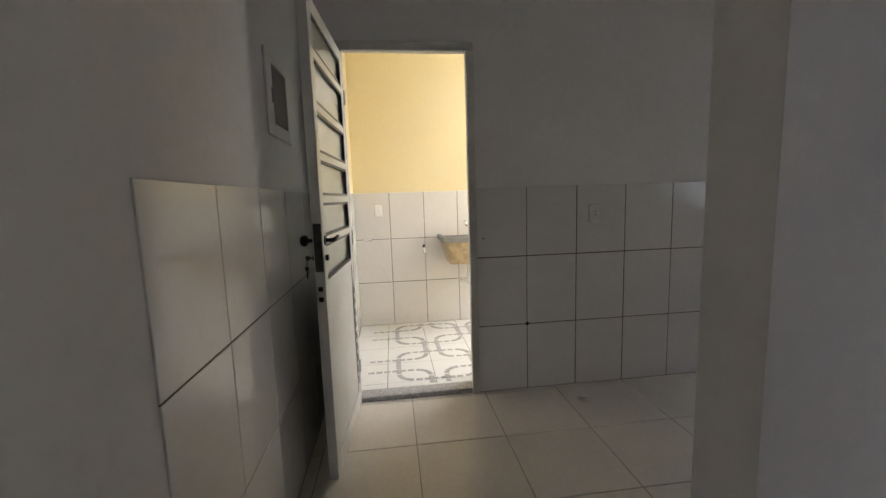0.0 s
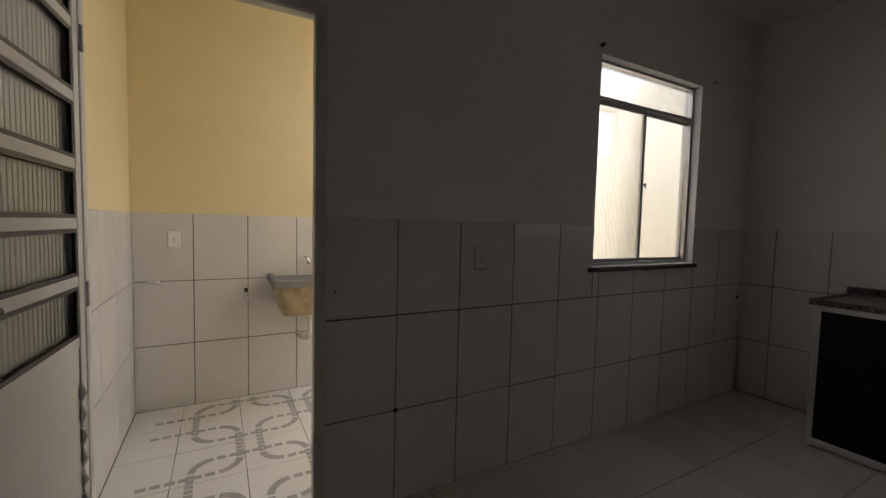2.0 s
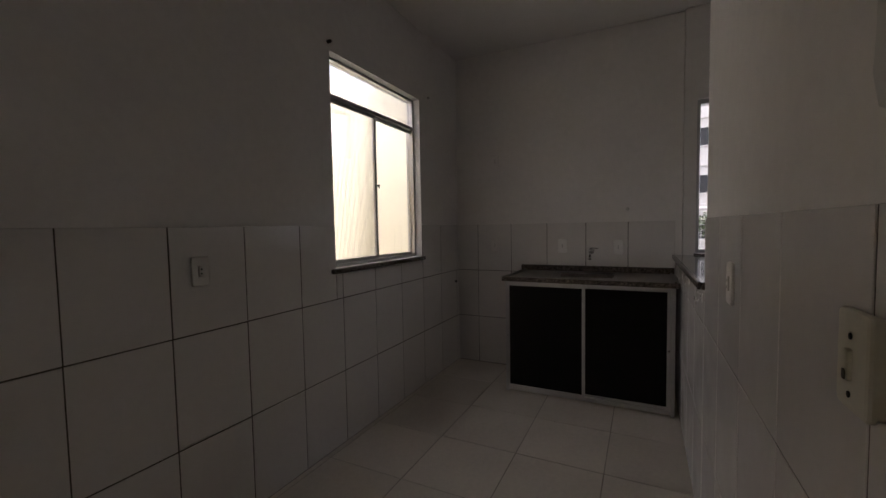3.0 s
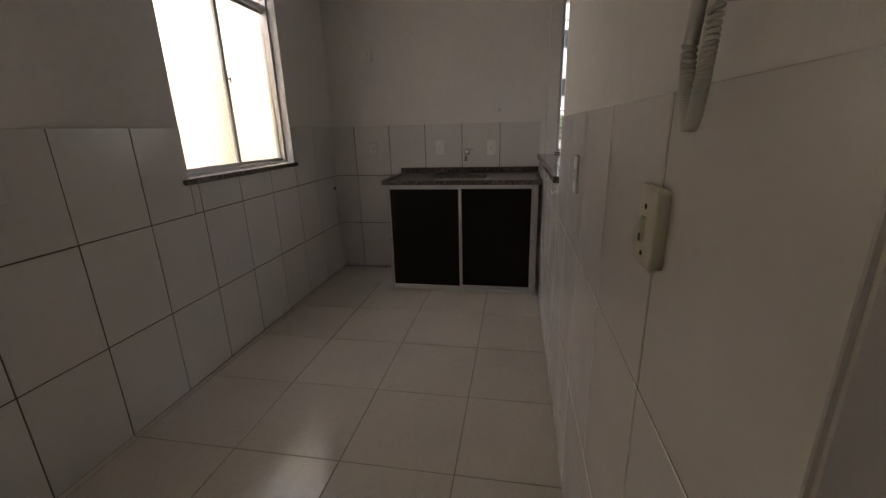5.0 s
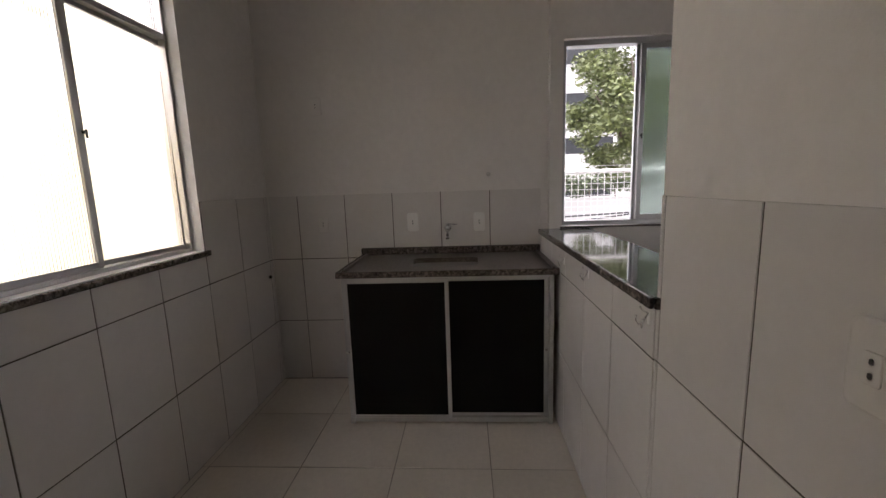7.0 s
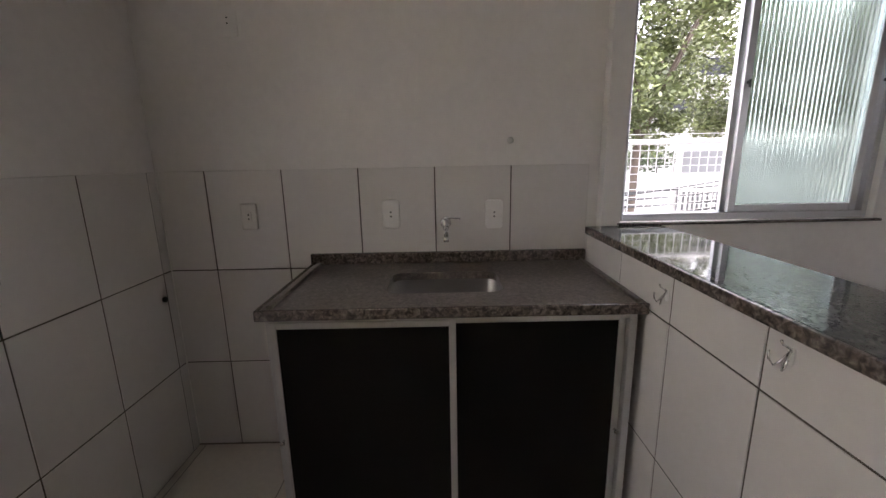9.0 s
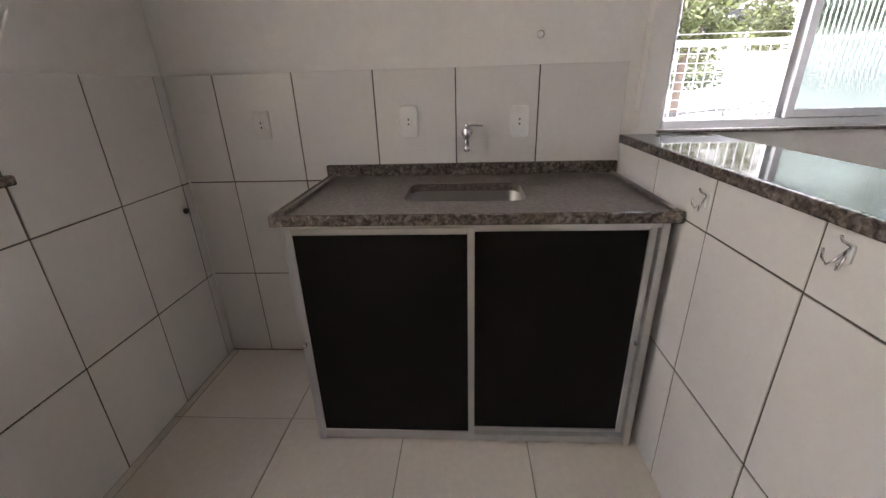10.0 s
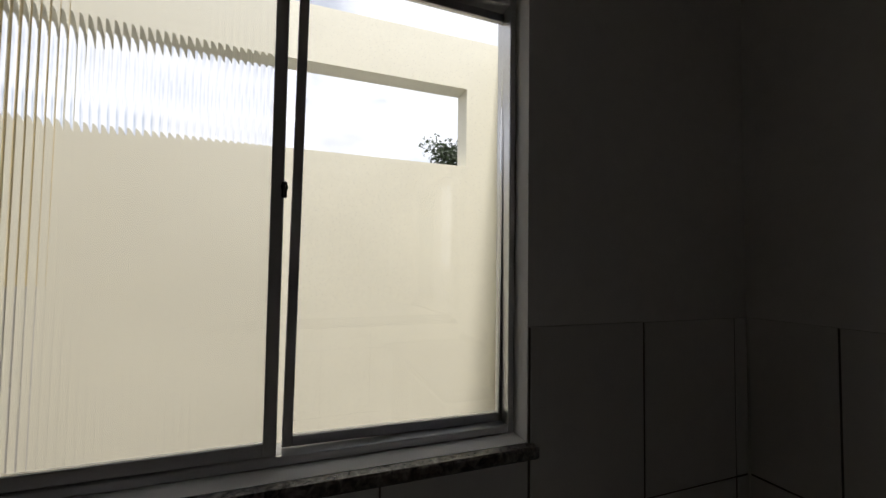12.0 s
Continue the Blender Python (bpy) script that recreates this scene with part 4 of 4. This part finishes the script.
hedge = thing("hedge", 14.25, -0.9, 0.82, "clipped dark shrubs on a white garden wall", "hedge")
hb2 = bmesh.new()
hr = random.Random(21)
for k in range(26):
    leaves(hb2, (14.25 + hr.uniform(-0.15, 0.15), -5.3 + k * 0.36, 1.22 + hr.uniform(-0.12, 0.12)), 0.45, 330, 0.06, hr)
tagged(part("foliage", hb2, LEAFD, hedge), kind="stuff")
hb3 = bmesh.new()
for k in range(12):
    add_tube(hb3, [(14.25, -5.3 + k * 0.8, 0.82), (14.27, -5.3 + k * 0.8 + 0.05, 1.4)], 0.02, 6)
tagged(part("stems", hb3, BARK, hedge), kind="stuff")
panelling = thing("fence_panelling", 14.25, -11.0, 0.82, "dark grey fence panels between white posts", "fence")
for k in range(6):
    part("panel", box(14.2, 14.25, -7.55 - k * 1.62, -5.98 - k * 1.62, 0.84, 1.46, 0.01), FACADEG, panelling)
    part("post", box(14.15, 14.32, -5.98 - k * 1.62, -5.75 - k * 1.62, 0.82, 1.62, 0.01), FACADE, panelling)
gate = thing("street_gate", 13.9, -7.0, GZ, "grey steel gate of upright bars", "gate")
part("backing", box(13.93, 13.97, -9.2, -5.8, GZ, 0.40), FACADEG, gate, "grey sheet behind the bars")
part("rail", box(13.84, 13.92, -9.2, -5.8, 0.30, 0.40, 0.005), FACADE, gate)
part("rail", box(13.84, 13.92, -9.2, -5.8, -0.42, -0.32, 0.005), FACADE, gate)
for k in range(24):
    part("upright", box(13.85, 13.90, -9.16 + k * 0.142, -9.10 + k * 0.142, GZ + 0.1, 0.30, 0.004), FACADE, gate)
for k, (za, zb, sag) in enumerate(((2.0, 0.2, 0.5), (1.4, 0.7, 0.4), (1.1, -0.2, 0.3), (0.6, 0.5, 0.4), (0.1, -0.5, 0.3),
                                   (1.3, 0.5, 0.45), (1.0, 0.35, 0.38), (0.8, 0.0, 0.3), (0.9, 0.7, 0.5), (0.35, 0.1, 0.3))):
    pts = [(9.6 + 0.11 * k, -10 + i, za + (zb - za) * i / 16 - sag * math.sin(math.pi * i / 16)) for i in range(17)]
    tagged(part("power_cable", tube(pts, 0.018, 6), CABLE), "black overhead cable along the street", "cable", "street cables")


# ---------------------------------------------------------------- tiles
TILES = {}


def tile_mesh(name, dx, dy, dz, axis, mat):
    key = (name, round(dx, 4), round(dy, 4), round(dz, 4))
    if key not in TILES:
        bm = box(-dx / 2, dx / 2, -dy / 2, dy / 2, -dz / 2, dz / 2)
        i = "xyz".index(axis[1])
        front = 1 if axis[0] == "+" else -1
        es = [e for e in bm.edges if all(v.co[i] * front > 0 for v in e.verts)]
        bmesh.ops.bevel(bm, geom=es, offset=0.0014, segments=1, affect="EDGES")
        bmesh.ops.recalc_face_normals(bm, faces=bm.faces)
        me = bpy.data.meshes.new(name)
        bm.to_mesh(me)
        bm.free()
        me.materials.append(mat)
        TILES[key] = me
    return TILES[key]


def cut(rects, hole):
    """Rectangles (u0, u1, v0, v1) less a hole."""
    out = []
    for u0, u1, v0, v1 in rects:
        a, b, c, d = max(u0, hole[0]), min(u1, hole[1]), max(v0, hole[2]), min(v1, hole[3])
        if a >= b or c >= d:
            out.append((u0, u1, v0, v1))
            continue
        out += [r for r in ((u0, a, v0, v1), (b, u1, v0, v1), (a, b, v0, c), (a, b, d, v1)) if r[1] - r[0] > 0.012 and r[3] - r[2] > 0.012]
    return out


def tiled(parent, axis, face, us, vs_, holes=(), mat=TILE, grout=GROUT, gap=0.005, name="tile", thick=TH, seed=1):
    """Tiles on a plane: axis is the way they face, face their front; us, vs_ the joint lines."""
    rnd = random.Random(seed)
    sign = 1 if axis[0] == "+" else -1
    i = "xyz".index(axis[1])
    base = origin(parent)

    def at(u, v, w):
        return Vector({0: (w, u, v), 1: (u, w, v), 2: (u, v, w)}[i])
    e = gap / 2 + 0.0008
    bed = [(us[0] + e, us[-1] - e, vs_[0] + (0 if i < 2 else e), vs_[-1] - e)]
    for h in holes:
        bed = cut(bed, h)
    bm = bmesh.new()
    for u0, u1, v0, v1 in bed:
        lo, hi = at(u0, v0, face - sign * thick), at(u1, v1, face - sign * 0.0022)
        add_box(bm, *(c for k in range(3) for c in (min(lo[k], hi[k]), max(lo[k], hi[k]))))
    part("grout", bm, grout, parent, "dark brown joint filler")
    for u0, u1 in zip(us, us[1:]):
        for v0, v1 in zip(vs_, vs_[1:]):
            rs = [(u0, u1, v0, v1)]
            for h in holes:
                rs = cut(rs, h)
            for a, b, c, d in rs:
                w, h_ = b - a - gap, d - c - gap
                if w < 0.008 or h_ < 0.008:
                    continue
                t = thick - 0.0006
                dims = {0: (t, w, h_), 1: (w, t, h_), 2: (w, h_, t)}[i]
                ob = new(name, tile_mesh(name, *dims, axis, mat))
                ob.parent = parent
                j = lambda: rnd.uniform(-0.0007, 0.0007)
                ob.location = at((a + b) / 2 + j(), (c + d) / 2 + j(), face - sign * (t / 2 + rnd.uniform(0, 0.0005))) - base


ZR = [0.0, 0.439, 0.884, 1.32]
NU = [WX] + [0.75 + 0.3305 * k for k in range(-1, 10)] + [EX]
tiled(wall_north, "-y", NY, NU, ZR, [(DX0 - 0.009, DX1 + 0.009, -1, 3), (WX0 - 0.002, WX1 + 0.002, WZ0 - 0.03, 3)], seed=2)
tiled(wall_west, "+x", WX, [0.686, 1.036, 1.388, 1.732, 2.075, NY], ZR, seed=3)
EU = [SY] + [2.145 - 0.326 * k for k in range(5, -1, -1)] + [NY]
EU = [u for k, u in enumerate(EU) if k == 0 or u - EU[k - 1] > 0.06]
tiled(wall_east, "-x", EX, EU, ZR, seed=4)
SU = [SW + 0.002] + [0.764 + 0.3325 * k for k in range(5)] + [SE]
tiled(wall_south, "+y", SY, SU, ZR, seed=5)
tiled(wall_half, "+y", SY, [SE] + [2.103 + 0.329 * k for k in range(1, 5)] + [EX - 0.002], [0, 0.439, 0.879, 1.028], seed=6)
LU = [LW] + [-0.108 + 0.33 * k for k in range(5)]
tiled(wall_yard_outer, "-y", OY, LU, [YFL, 0.46, 0.885, 1.332], seed=7)
tiled(wall_yard_west, "+x", LW, [N1 + 0.002, 2.72, 3.04, 3.36, 3.68, OY], [YFL, 0.46, 0.885, 1.332], seed=8)
FU = [WX] + [0.46 + 0.475 * k for k in range(-2, 7)] + [EX - 0.002]
FV = [LIVY] + [1.849 - 0.4715 * k for k in range(10, -2, -1)] + [NY + 0.055]
FU = [u for k, u in enumerate(FU) if k == 0 or u - FU[k - 1] > 0.02]
tiled(floor, "+z", 0.0, FU, FV, mat=FTILE, grout=FGROUT, name="floor_tile", thick=0.005, gap=0.004, seed=9)
YU = [LW] + [-0.17 + 0.33 * k for k in range(5)]
YV = [2.458, 2.53] + [2.86 + 0.33 * k for k in range(3)] + [OY]
tiled(yard_floor, "+z", YFL, YU, YV, mat=LTILE, name="floor_tile", thick=0.006, gap=0.003, seed=10)

# printed chain pattern on the laundry floor: staggered rounded links, straight sides in dashes, corners in solid arcs
prints = bmesh.new()


def printed(p):
    return LW + 0.03 < p[0] < 1.2 and 2.47 < p[1] < OY - 0.02


def print_strip(pts, w):
    """A flat band of width w along a line of points."""
    if not all(printed(p) for p in pts):
        return
    pts = [Vector(p) for p in pts]
    sides = []
    for k, p in enumerate(pts):
        d = (pts[min(k + 1, len(pts) - 1)] - pts[max(k - 1, 0)]).normalized()
        o = Vector((-d.y, d.x)) * w / 2
        sides.append([prints.verts.new((q.x, q.y, YFL + 0.0009)) for q in (p - o, p + o)])
    for a, b in zip(sides, sides[1:]):
        prints.faces.new((a[0], b[0], b[1], a[1]))


def chain_link(cx_, cy_, w, h, r, width=0.036):
    for sx, sy, a0 in ((1, 1, 0), (-1, 1, 90), (-1, -1, 180), (1, -1, 270)):
        print_strip([(cx_ + sx * (w / 2 - r) + r * math.cos(radians(a0 + 6 + 78 * k / 7)), cy_ + sy * (h / 2 - r) + r * math.sin(radians(a0 + 6 + 78 * k / 7))) for k in range(8)], width)
    for s in (-1, 1):
        n_h, n_v = 6, 7
        for k in range(n_h):
            a, b = (w - 2 * r) * (k + 0.12) / n_h - w / 2 + r, (w - 2 * r) * (k + 0.88) / n_h - w / 2 + r
            print_strip([(cx_ + a, cy_ + s * h / 2), (cx_ + b, cy_ + s * h / 2)], width * 0.85)
        for k in range(n_v):
            a, b = (h - 2 * r) * (k + 0.1) / n_v - h / 2 + r, (h - 2 * r) * (k + 0.9) / n_v - h / 2 + r
            print_strip([(cx_ + s * w / 2, cy_ + a), (cx_ + s * w / 2, cy_ + b)], width)


for ix in range(-1, 4):
    for iy in range(-1, 5):
        chain_link(0.19 + 0.335 * ix, 2.80 + 0.70 * iy + (0.36 if ix % 2 else 0), 0.56, 0.50, 0.11)
tagged(part("tile_print", prints, LPATT, yard_floor, "printed grey chain of dashes"), kind="stuff")
